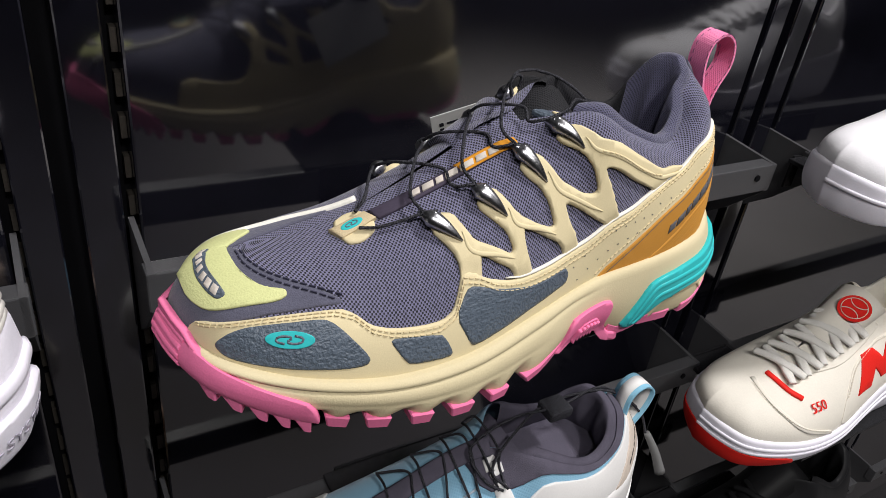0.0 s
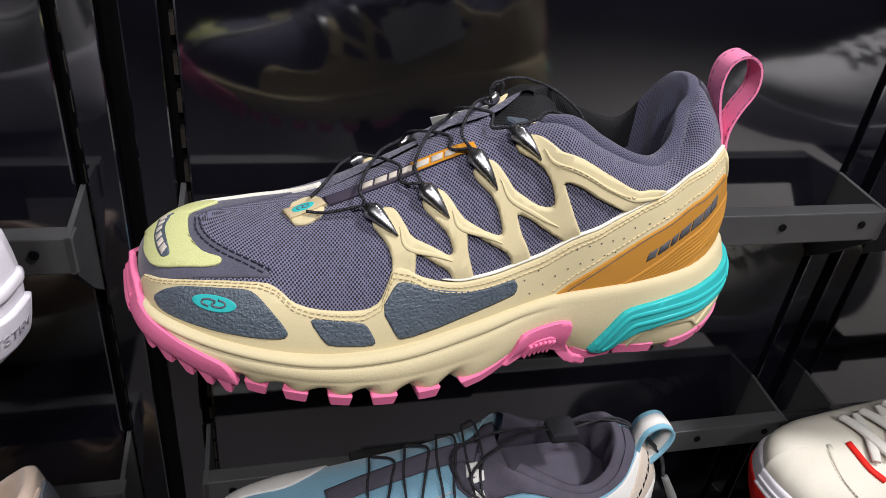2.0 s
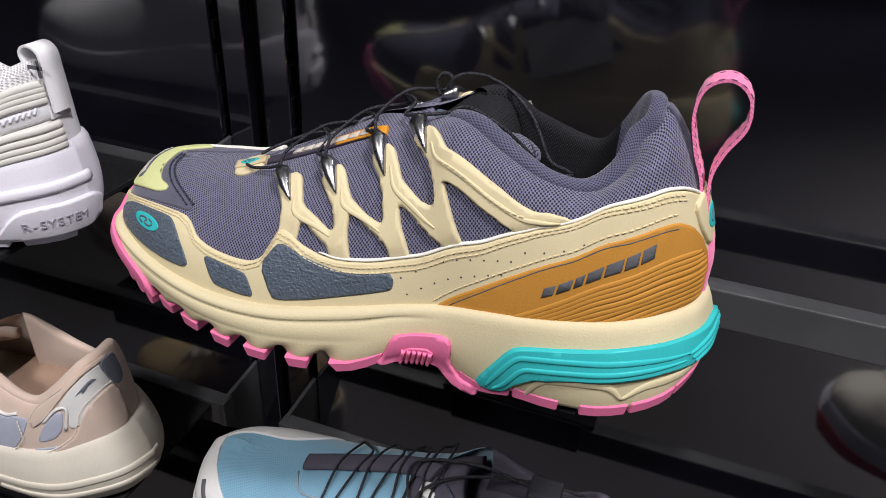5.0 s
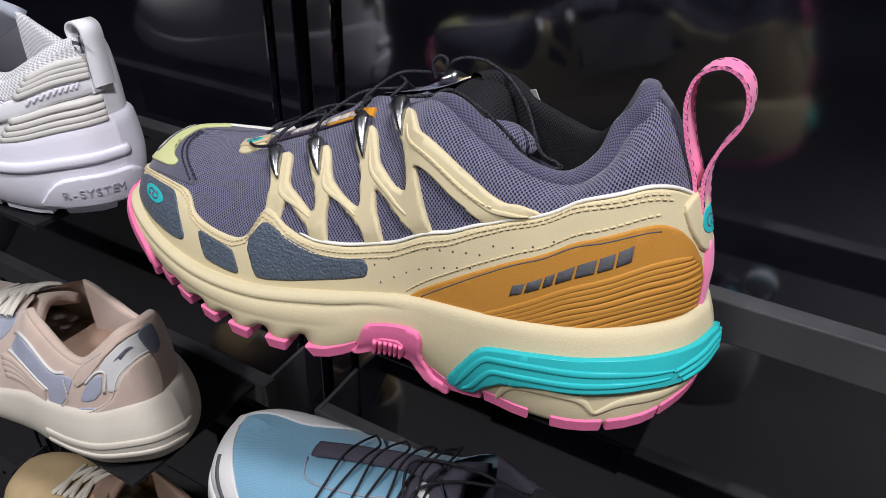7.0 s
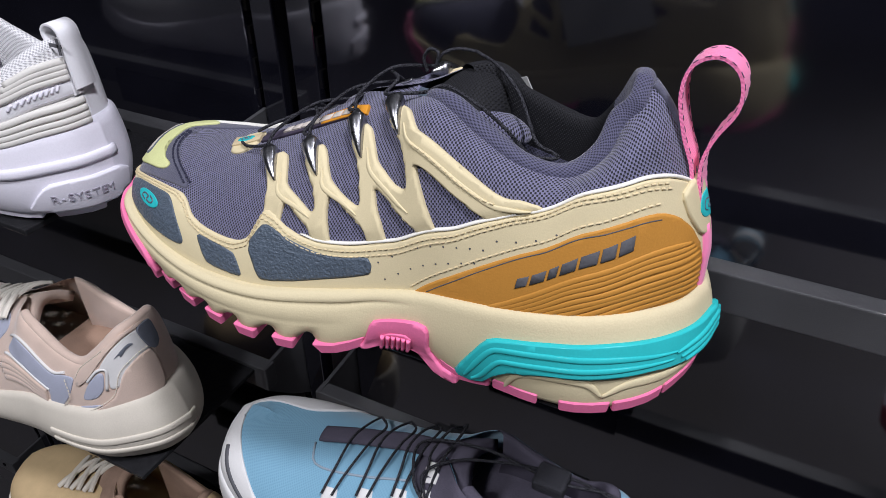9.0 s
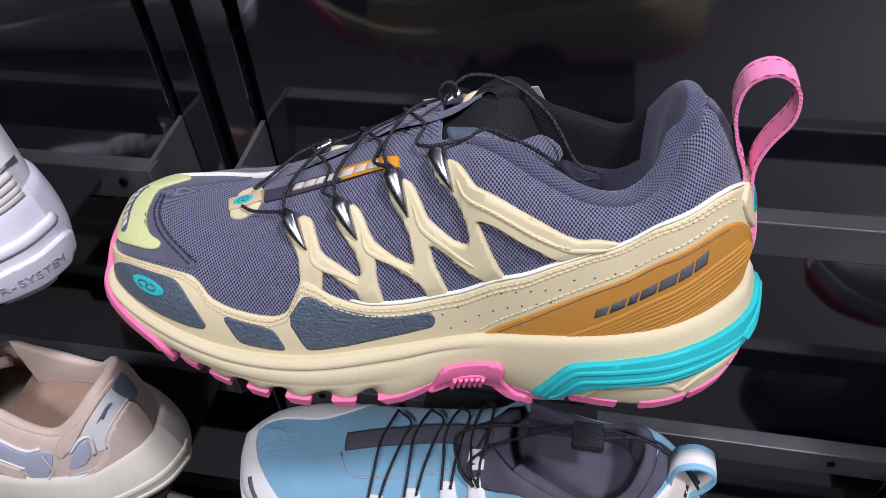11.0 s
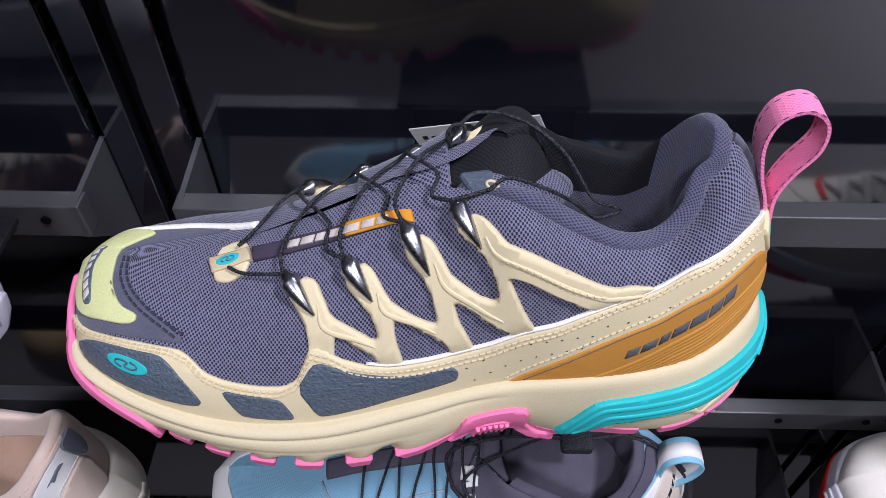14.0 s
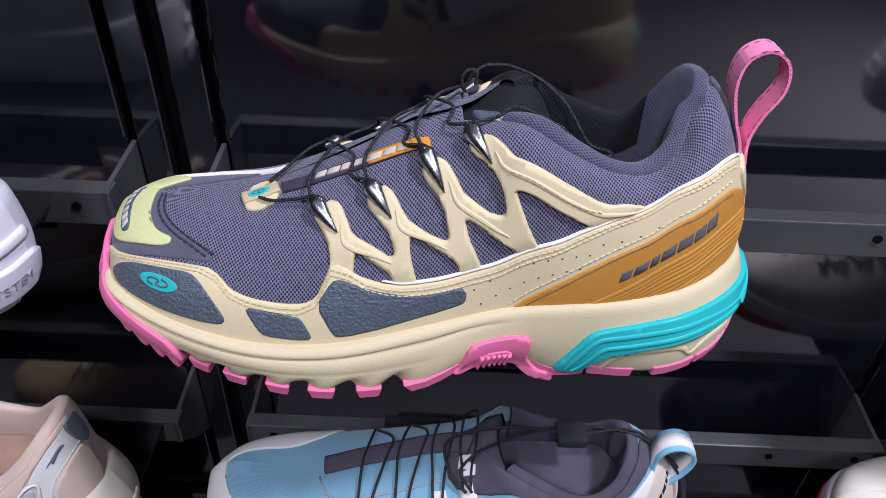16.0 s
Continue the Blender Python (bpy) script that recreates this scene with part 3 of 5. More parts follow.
def lugs(form, spans, parent, mat, high=0.0085, deep=0.016, over=0.003, out=0.001, lean=0.12, name="tread_lug", sides=(1, -1), rake=0.0):
    """Trapezoid tread blocks under the sole's edge."""
    for side in sides:
        for a, b in spans:
            bm = bmesh.new()
            cols = []
            for t in np.linspace(0, 1, 4):
                ring = []
                for top in (1, 0):
                    i = a + (b - a) * (t if top else rake + lean + (1 - 2 * lean - rake) * t)
                    p, o = form.g(i * side, 0.0), form.out(i * side)
                    z = p[2] + over if top else p[2] - high
                    ring += [p + o * (out if top else out - 0.001), p - o * deep]
                    ring[-1][2] = ring[-2][2] = z
                cols.append([bm.verts.new(q) for q in (ring[0], ring[1], ring[3], ring[2])])
            for x, y in zip(cols, cols[1:]):
                for k in range(4):
                    bm.faces.new((x[k], x[(k + 1) % 4], y[(k + 1) % 4], y[k]))
            bm.faces.new(cols[0]), bm.faces.new(cols[-1])
            bmesh.ops.recalc_face_normals(bm, faces=bm.faces[:])
            bmesh.ops.bevel(bm, geom=[e for e in bm.edges if e.calc_face_angle(0) > 0.6], offset=0.0006, segments=1, affect="EDGES")
            part(name, bm, mat, parent)


def wedge_word(form, a, b, rise, parent, mat, lift, widths, fn=None, slant=0.02, via=None):
    """A wordmark drawn as slanted plain blocks from (row, v) a to b, rise tall in v."""
    total = sum(widths)
    line = [a, via or ((a[0] + b[0]) / 2, (a[1] + b[1]) / 2), b]
    at = 0.0
    for w in widths:
        p0, p1 = spline(line, 2 * (at + 0.10) / total), spline(line, 2 * (at + w - 0.10) / total)
        di = slant * (b[0] - a[0])
        poly = [p0, p1, (p1[0] + di, p1[1] + rise), (p0[0] + di, p0[1] + rise)]
        patch("wordmark_block", form, poly, mat, parent, 0.0004, lift, fn=fn, rounds=0, edge=0.0001, step=(0.3, 0.1))
        at += w


def hook(form, top, tip, parent, mat, length=0.0, wide=0.0042, name="lace_hook"):
    """A teardrop metal lace hook lying from top to tip."""
    bm = bmesh.new()
    line = [np.array(top) + (np.array(tip) - np.array(top)) * t for t in np.linspace(0, 1, 15)]
    rings = []
    for k, (i, v) in enumerate(line):
        t = k / 14
        nr = normal_at(form.f, i, v)
        p = form.f(i, v) + nr * (0.0030 + 0.0012 * math.sin(math.pi * t))
        q = form.f(*line[min(k + 1, 14)]) - form.f(*line[max(k - 1, 0)])
        sd = np.cross(nr, q)
        sd /= np.linalg.norm(sd)
        w = wide * (math.sin(math.pi * min(t / 0.44, 1.0) / 2) if t < 0.22 else 1 - 0.93 * ((t - 0.22) / 0.78) ** 1.3)
        w = max(w, 0.0003)
        rings.append([bm.verts.new(p + sd * w * math.cos(a) + nr * (w * 0.75 * math.sin(a) - (0.001 if math.sin(a) < 0 else 0))) for a in np.linspace(0, 2 * math.pi, 10, endpoint=False)])
    for a, b in zip(rings, rings[1:]):
        for k in range(10):
            bm.faces.new((a[k], a[(k + 1) % 10], b[(k + 1) % 10], b[k])).smooth = True
    bm.faces.new(rings[0]), bm.faces.new(rings[-1])
    bmesh.ops.recalc_face_normals(bm, faces=bm.faces[:])
    h = part(name, bm, mat, parent, "polished dark chrome hook")
    return h


# ---- the trail shoe on the middle shelf ----
BLACK_KNIT = knit("black_lining", (0.0065, 0.0065, 0.010), (0.002, 0.002, 0.003), sheen=0.02)
hero = TrailForm(HERO_ROWS, HERO_SOLE, rim=HERO_RIM)


SOLE_GAPS = (3.08, 3.57, 4.08, 4.59, 5.14, 5.66)


def hero_wave(i, v):
    a = abs(i)
    o = hero.out(i)
    near_toe = min(max((8.0 - a) / 1.5, 0.0), 1.0)
    w = near_toe * (-0.0008 * math.exp(-((v - 0.81) / 0.035) ** 2) + 0.0006 * min(max((v - 0.82) / 0.05, 0.0), 1.0))
    up = 0.0
    if 2.8 < a < 6.6:
        for gap in SOLE_GAPS:
            e = math.exp(-((a - gap - 0.25 * v) / 0.13) ** 2)
            w -= 0.0050 * e * max(0.0, 1 - v / 0.42)
            up += 0.0042 * e * max(0.0, 1 - v / 0.3)
        ease = min((a - 2.8) / 0.5, (6.6 - a) / 0.8, 1.0)
        w -= 0.0011 * ease * min(max((0.56 - v) / 0.05, 0.0), 1.0)
    return o * w + np.array([0.0, 0.0, up])


trail_shoe = base_shoe("running_shoe", HERO_AT, hero, "navy knit trail running shoe with cream cage and pink sole", NAVY_KNIT, NAVY_LINING, CREAM_FOAM, wave=hero_wave, lip=7.6, inner=BLACK_KNIT, v_low=-0.36)
insole(hero, trail_shoe, NAVY_LINING, 7.2, 0.058)

patch("toe_felt", hero, [(1.1, 0.02), (1.37, 0.27), (2.4, 0.46), (3.09, 0.5), (3.55, 0.5), (3.28, 0.59), (2.8, 0.70), (2.36, 0.78), (1.94, 0.87), (1.5, 0.95), (0.0, 0.99),
      (-1.6, 0.97), (-2.56, 0.95), (-3.87, 0.93), (-3.4, 0.85), (-2.2, 0.7), (-1.2, 0.5), (-1.0, 0.3), (-1.0, 0.02)], NAVY_FELT, trail_shoe, 0.0007, rounds=1)
lime = patch("toe_cap", hero, [(2.77, 0.625), (2.79, 0.58), (2.67, 0.55), (2.11, 0.505), (1.39, 0.385), (0.9, 0.38), (0.2, 0.42), (-0.5, 0.47), (-1.3, 0.58), (-2.3, 0.80), (-2.4, 0.88),
      (-1.4, 0.94), (-0.4, 0.955), (0.68, 0.93), (1.5, 0.835), (1.97, 0.74), (2.41, 0.645)], LIME, trail_shoe, 0.0011, 0.0006, label="pale lime toe overlay")
plate = patch("badge", hero, [(-0.55, 0.70), (0.6, 0.58), (1.25, 0.52), (1.62, 0.50), (1.80, 0.56), (1.50, 0.62), (0.9, 0.68), (0.2, 0.76), (-0.35, 0.81)], SLATE, lime, 0.0004, 0.0016, label="slate badge with a wordmark")
for t in np.linspace(0.06, 0.94, 7):
    c = spline([(-0.35, 0.745), (0.3, 0.68), (1.0, 0.60), (1.58, 0.555)], t * 3)
    patch("wordmark_block", hero, [(c[0] - 0.10, c[1] - 0.028), (c[0] + 0.09, c[1] - 0.04), (c[0] + 0.10, c[1] + 0.028), (c[0] - 0.09, c[1] + 0.04)], PALE_INK, plate, 0.0002, 0.0020, rounds=0, edge=0.0001)

GUARD = [(1.27, 0.29), (2.18, 0.42), (2.8, 0.47), (3.44, 0.475), (3.60, 0.44), (3.78, 0.365), (4.02, 0.33), (4.41, 0.30), (4.68, 0.29), (4.83, 0.31), (4.92, 0.37), (5.00, 0.43), (5.13, 0.425), (5.31, 0.36), (5.58, 0.30), (5.87, 0.26), (6.4, 0.235),
         (6.95, 0.23), (7.57, 0.24), (8.36, 0.30), (8.97, 0.362), (9.67, 0.47), (10.25, 0.56), (10.9, 0.625), (11.5, 0.648), (12.0, 0.615), (12.62, 0.55), (13.25, 0.512), (13.86, 0.48), (14.52, 0.425), (14.8, 0.39)]
guard = patch("mudguard", hero, [(1.0, 0.0), (1.02, 0.18)] + GUARD + [(14.95, 0.30), (14.95, -0.34), (13.0, -0.26), (11.0, -0.15), (9.0, -0.09), (7.5, -0.01)], CREAM, trail_shoe, 0.0014, rounds=1, label="cream film overlay round the shoe")
ribbon("white_edge", hero, [(i, v + 0.010, 0.3 if k == 0 else 1.0) for k, (i, v) in enumerate(GUARD[14:])], WHITE_EDGE, trail_shoe, 0.0014, 0.0014, n=60)
ribbon("white_edge", hero, [(-1.0, 0.45), (-1.5, 0.6), (-2.3, 0.76), (-3.4, 0.86), (-4.2, 0.93)], WHITE_EDGE, trail_shoe, 0.003, 0.0016, n=40)
P1 = [(1.72, 0.20), (1.96, 0.31), (2.24, 0.375), (2.63, 0.41), (3.22, 0.43), (3.38, 0.39), (3.74, 0.21), (3.69, 0.17), (3.36, 0.15), (2.89, 0.14), (2.41, 0.145), (1.95, 0.15)]
toe_panel = patch("side_panel", hero, P1, SLATE, trail_shoe, 0.0004, 0.0014, label="grained slate film window")
patch("side_panel", hero, [(3.98, 0.27), (4.04, 0.285), (4.62, 0.24), (4.69, 0.21), (4.78, 0.14), (4.73, 0.125), (4.21, 0.145), (4.14, 0.17)], SLATE, trail_shoe, 0.0004, 0.0014, rounds=1, label="grained slate film window")
patch("side_panel", hero, [(4.84, 0.28), (5.02, 0.365), (5.13, 0.365), (5.46, 0.29), (5.88, 0.22), (6.31, 0.195), (6.75, 0.19), (6.86, 0.155), (6.82, 0.12), (6.66, 0.115), (5.62, 0.115), (5.1, 0.125), (5.03, 0.14)], SLATE, trail_shoe, 0.0004, 0.0014, rounds=1, label="grained slate film window")


def swirl(form, ci, cv, ri, rv, parent, lift, turn=0.0):
    """An oval badge with an S-shaped gap."""
    def at(r, a):
        x, y = r * math.cos(a), r * math.sin(a)
        return (ci + ri * (x * math.cos(turn) - y * math.sin(turn)), cv + rv * (x * math.sin(turn) + y * math.cos(turn)))
    disc = patch("emblem", form, [at(1.0, a) for a in np.linspace(0, 2 * math.pi, 28, endpoint=False)], TEAL, parent, 0.0003, lift, rounds=0, edge=0.00015, step=(0.1, 0.03))
    size = np.linalg.norm(form.f(*at(0.3, 0)) - form.f(ci, cv)) / 0.3
    for k in (0, 1):
        o = math.pi * k
        ribbon("emblem_gap", form, [at(0.50, o + 4.3), at(0.56, o + 3.6), at(0.54, o + 2.9), at(0.48, o + 2.2), at(0.34, o + 1.5), at(0.16, o + 1.0), at(0.03, o + 2.0)], SLATE, disc, size * 0.10, 0.0003, lift + 0.0002, n=16)


swirl(hero, 2.80, 0.315, 0.31, 0.052, toe_panel, 0.0018)

ochre = patch("heel_panel", hero, [(7.76, 0.0), (7.9, 0.04), (9.02, 0.174), (10.35, 0.36), (11.0, 0.42), (11.6, 0.455), (12.2, 0.43), (12.7, 0.402), (13.35, 0.376), (13.8, 0.335), (14.2, 0.262), (14.55, 0.15), (14.72, -0.05), (14.70, -0.34), (13.0, -0.26), (11.5, -0.17), (10.2, -0.12), (9.0, -0.09)], OCHRE, trail_shoe, 0.0008, 0.0012, rounds=1, label="ribbed ochre rubber heel panel")
RIB_LINES = [[(9.7, -0.06), (9.9, -0.013), (10.7, 0.12), (11.6, 0.218), (12.63, 0.222), (13.6, 0.213), (14.15, 0.195)], [(10.3, -0.09), (10.56, -0.035), (11.1, 0.06), (11.63, 0.123), (12.65, 0.134), (13.61, 0.119), (14.47, 0.105)],
             [(11.0, -0.13), (11.29, -0.071), (11.7, -0.03), (12.19, -0.001), (13.02, -0.025), (13.83, -0.049), (14.66, -0.10)], [(12.0, -0.20), (12.24, -0.146), (12.6, -0.15), (12.97, -0.166), (13.4, -0.18), (13.76, -0.189), (14.68, -0.26)]]
for k in range(10):
    pts = spline(np.array(RIB_LINES).reshape(4, 14), k / 3).reshape(7, 2)
    ribbon("rib", hero, [tuple(q) + (0.5 if c == 6 else 1.0,) for c, q in enumerate(pts)], OCHRE, ochre, 0.0027, 0.0011, 0.0013, n=26)
ribbon("groove", hero, [(8.2, 0.035), (9.05, 0.15), (10.35, 0.335), (11.0, 0.395), (11.6, 0.43), (12.2, 0.405), (12.7, 0.378), (13.3, 0.352)], INK, ochre, 0.0005, 0.0002, 0.0019, n=40)
wedge_word(hero, (10.36, 0.170), (12.70, 0.278), 0.060, ochre, INK, 0.0020, (1, 1.15, 0.8, 1.2, 1.35, 1.1, 1.1), via=(11.55, 0.276))

CAGE_TOP = ([(4.77, 0.66), (4.94, 0.70), (5.07, 0.67), (5.17, 0.58), (5.23, 0.52), (5.49, 0.44), (5.67, 0.38), (5.755, 0.39)]
            + [(5.70, 0.47), (5.57, 0.54), (5.44, 0.61), (5.43, 0.65), (5.6, 0.67), (5.7, 0.63), (5.83, 0.53), (5.9, 0.49), (6.16, 0.42), (6.44, 0.37), (6.55, 0.375)])
CAGE_TOP += ([(6.49, 0.47), (6.38, 0.54), (6.18, 0.62), (6.13, 0.67), (6.35, 0.70), (6.51, 0.66), (6.72, 0.55), (6.8, 0.51), (7.23, 0.43), (7.53, 0.41), (7.70, 0.425)]
             + [(7.61, 0.52), (7.41, 0.59), (7.02, 0.66), (6.95, 0.71), (7.28, 0.76), (7.43, 0.75), (7.76, 0.66), (7.89, 0.64), (8.75, 0.63), (9.61, 0.62), (10.05, 0.63), (10.33, 0.66), (10.78, 0.65), (11.16, 0.57)])
CAGE_LOW = ([(10.52, 0.53), (9.74, 0.44), (9.56, 0.48), (8.8, 0.49), (8.05, 0.52), (7.85, 0.52), (7.94, 0.46), (8.18, 0.36), (8.63, 0.24), (8.13, 0.20)]
            + [(7.98, 0.28), (7.52, 0.33), (6.94, 0.42), (6.79, 0.43), (6.88, 0.35), (7.02, 0.29), (7.22, 0.19), (6.79, 0.20)])
CAGE_LOW += ([(6.68, 0.29), (6.27, 0.37), (5.99, 0.44), (5.91, 0.44), (5.9, 0.37), (6.01, 0.23), (5.78, 0.24)]
             + [(5.69, 0.33), (5.5, 0.39), (5.34, 0.45), (5.26, 0.45), (5.24, 0.35), (4.98, 0.36), (5.02, 0.46), (4.97, 0.53)])
GUARD_I, GUARD_V = [p[0] for p in GUARD], [p[1] for p in GUARD]


def under_guard(i, v):
    d = (v - np.interp(i, GUARD_I, GUARD_V)) / 0.05
    return 0.35 + 0.65 * min(max(d, 0.0), 1.0)


cage = patch("lace_cage", hero, CAGE_TOP + CAGE_LOW, CREAM, trail_shoe, 0.0022, rounds=1, edge=0.0009, step=(0.10, 0.04), fade=under_guard, grow=0.0004, label="moulded cream lace cage")
for line in ([(5.12, 0.58), (5.18, 0.49), (5.5, 0.415), (5.70, 0.365)], [(5.76, 0.55), (5.84, 0.47), (6.2, 0.40), (6.5, 0.345)], [(6.56, 0.58), (6.74, 0.48), (7.35, 0.385), (7.75, 0.345)], [(7.5, 0.66), (7.75, 0.59), (8.7, 0.56), (9.6, 0.555), (10.1, 0.585), (10.6, 0.615)]):
    line = [(p[0], p[1], 0.25 if k in (0, len(line) - 1) else 1.0) for k, p in enumerate(line)]
    ribbon("cage_ridge", hero, line, CREAM, cage, 0.0019, 0.0007, 0.0019, n=30)
patch("lace_cage", hero, [(-i, v) for i, v in CAGE_TOP + CAGE_LOW], CREAM, trail_shoe, 0.0022, rounds=1, edge=0.0009, step=(0.2, 0.08), grow=0.0004, label="moulded cream lace cage")
patch("mudguard", hero, [(-i, v) for i, v in [(3.4, 0.0), (3.5, 0.30)] + GUARD[5:] + [(14.95, 0.30), (14.95, -0.34), (12.0, -0.2), (9.0, -0.09), (7.5, -0.01)]], CREAM, trail_shoe, 0.0014, rounds=1, step=(0.4, 0.12))
HOOKS = [((4.70, 0.755), (5.09, 0.545)), ((5.40, 0.735), (5.71, 0.525)), ((6.12, 0.79), (6.48, 0.545)), ((6.90, 0.84), (7.42, 0.61))]
for top, tip in HOOKS:
    hook(hero, top, tip, trail_shoe, CHROME)
    hook(hero, (-top[0], top[1] - 0.02), (-tip[0], tip[1] - 0.02), trail_shoe, CHROME)

stitches(hero, [[(i, v - d) for i, v in GUARD[:-2]] for d in (0.018, 0.038)], trail_shoe, THREAD, lift=0.0016)
stitches(hero, [[(3.5, 0.545), (3.22, 0.605), (2.8, 0.685), (2.4, 0.76), (2.0, 0.845), (1.6, 0.92), (1.0, 0.965)],
                [(3.4, 0.53), (3.1, 0.595), (2.7, 0.665), (2.3, 0.74), (1.85, 0.83), (1.45, 0.905), (0.9, 0.95)]], trail_shoe, NAVY_THREAD, lift=0.0010, gap=0.0034, long=0.0024, r=0.0005)
stitches(hero, [[(7.8, 0.06), (9.02, 0.21), (10.35, 0.395), (11.0, 0.455), (11.6, 0.488), (12.2, 0.462), (12.7, 0.435), (13.4, 0.41)]], trail_shoe, THREAD, lift=0.0016)
stitches(hero, [[(7.8, 0.59), (8.6, 0.565), (9.3, 0.555), (9.9, 0.585)]], trail_shoe, THREAD, lift=0.0027)
holes = bmesh.new()
for a, b, n in (((7.0, 0.165), (9.6, 0.33), 9), ((7.15, 0.095), (9.4, 0.25), 8), ((9.9, 0.40), (11.2, 0.48), 4)):
    for t in np.linspace(0, 1, n):
        i, v = a[0] + (b[0] - a[0]) * t, a[1] + (b[1] - a[1]) * t
        p, nr = hero.f(i, v), normal_at(hero.f, i, v)
        q = Vector(nr).to_track_quat("Z", "Y").to_matrix().to_4x4()
        bmesh.ops.create_circle(holes, cap_ends=True, segments=8, radius=0.00042, matrix=Matrix.Translation(p + nr * 0.00155) @ q)
part("perforations", holes, INK, trail_shoe)["kind"] = "stuff"

# sole
g = hero.g
teal = patch("heel_clip", hero, [(9.01, 0.10), (9.23, 0.286), (9.82, 0.645), (10.15, 0.704), (11.16, 0.749), (12.2, 0.766), (12.97, 0.745), (13.86, 0.71), (14.5, 0.68), (15.0, 0.64), (15.5, 0.56), (15.4, 0.28), (14.85, 0.21), (13.85, 0.314), (12.99, 0.404), (12.24, 0.423), (11.38, 0.405), (10.54, 0.328), (10.13, 0.193), (9.85, 0.051), (9.55, 0.025)],
             TEAL, trail_shoe, 0.0022, fn=g, rounds=1, edge=0.0014, step=(0.2, 0.06), label="glossy teal heel clip")
ribbon("ridge", hero, [(9.32, 0.13, 0.5), (9.62, 0.33), (10.02, 0.55), (10.4, 0.60), (11.3, 0.625), (12.3, 0.615), (13.1, 0.57, 0.6), (13.6, 0.53, 0.2)], TEAL, teal, 0.0026, 0.0010, 0.0018, fn=g, n=60)
ribbon("ridge", hero, [(9.50, 0.10, 0.5), (9.78, 0.18), (10.2, 0.42), (10.55, 0.47), (11.3, 0.50), (12.3, 0.505), (13.0, 0.49, 0.6), (13.5, 0.46, 0.2)], TEAL, teal, 0.0024, 0.0010, 0.0018, fn=g, n=60)
for k in range(3):
    ribbon("ridge", hero, [(13.55 + 0.1 * k, 0.52 - 0.075 * k, 0.3), (14.2, 0.535 - 0.09 * k), (14.9, 0.52 - 0.10 * k), (15.3, 0.50 - 0.10 * k, 0.4)], TEAL, teal, 0.0024, 0.0013, 0.0018, fn=g, n=30)
for line in ([(10.31, 0.0), (10.61, 0.275), (11.03, 0.345), (11.9, 0.34), (12.23, 0.164)], [(12.23, 0.164), (12.7, 0.278), (13.6, 0.229), (14.4, 0.19)]):
    ribbon("sole_crease", hero, [(i, v, 0.4 if k in (0, len(line) - 1) else 1.0) for k, (i, v) in enumerate(line)], CREAM_FOAM, trail_shoe, 0.0034, 0.0009, -0.0002, fn=g, n=30)
window = patch("arch_bridge", hero, [(6.56, -0.05), (6.72, 0.05), (6.91, 0.466), (7.18, 0.505), (8.31, 0.568), (8.42, 0.461), (8.34, 0.10), (8.62, -0.02), (9.1, 0.0), (9.1, -0.11), (8.75, -0.15), (8.48, -0.21), (8.27, -0.18), (8.0, -0.10), (6.95, -0.12), (6.70, -0.13)], PINK, trail_shoe, 0.0020, fn=g, rounds=1, label="pink rubber arch bridge")
patch("vent", hero, [(7.05, -0.09), (7.16, 0.235), (7.95, 0.28), (7.89, -0.083)], PINK, window, 0.0006, 0.0020, fn=g, rounds=1)
for k in range(6):
    a = 7.08 + 0.14 * k
    ribbon("vent_rib", hero, [(a, -0.09), (a + 0.05, 0.06), (a + 0.10, 0.20)], PINK, window, 0.0016, 0.0014, 0.0024, fn=g, n=6)


def bumper_side(i, v):
    p = g(i, min(v, 0.93))
    p[2] = g(i, v)[2]
    return p


bumper = patch("toe_bumper", hero, [(3.17, 0.0), (3.12, 0.40), (3.01, 0.60), (2.57, 0.69), (2.08, 0.84), (1.65, 0.92), (1.35, 1.05), (1.1, 1.25), (0.6, 1.30), (-0.2, 1.30), (-1.1, 1.2), (-2.0, 0.9), (-3.0, 0.6), (-3.2, 0.0)], PINK, trail_shoe, 0.0018, fn=bumper_side, rounds=1, step=(0.15, 0.1), label="pink rubber toe bumper")
for k in range(4):
    ribbon("bumper_rib", hero, [(-0.9, 0.96 - 0.22 * k), (0.2, 0.94 - 0.22 * k), (1.15, 0.90 - 0.22 * k)], PINK, bumper, 0.0022, 0.0010, 0.0014, fn=bumper_side, n=20)
lugs(hero, [(1.40, 1.86), (1.83, 2.23), (2.2, 2.54), (2.51, 2.81), (2.78, 3.06)], trail_shoe, PINK, 0.0058, 0.012, 0.004, 0.0028, -0.02, rake=0.72)
lugs(hero, [(3.21, 3.50), (3.66, 3.97), (4.19, 4.49), (4.70, 5.03), (5.25, 5.54)], trail_shoe, PINK, 0.0033, out=0.0008)
lugs(hero, [(5.78, 6.75)], trail_shoe, PINK, 0.0030, out=0.0014)
lugs(hero, [(8.60, 9.95), (9.99, 11.10), (11.53, 12.39), (12.43, 13.4), (13.42, 14.3), (14.32, 15.0)], trail_shoe, PINK, 0.0032, out=0.0014, lean=0.02)
part("outsole", boxes((0.09, -0.035, 0.0052, 0.135, 0.026, 0.0120), (0.185, -0.026, 0.0088, 0.245, 0.02, 0.0160), bevel=0.001), PINK, trail_shoe)

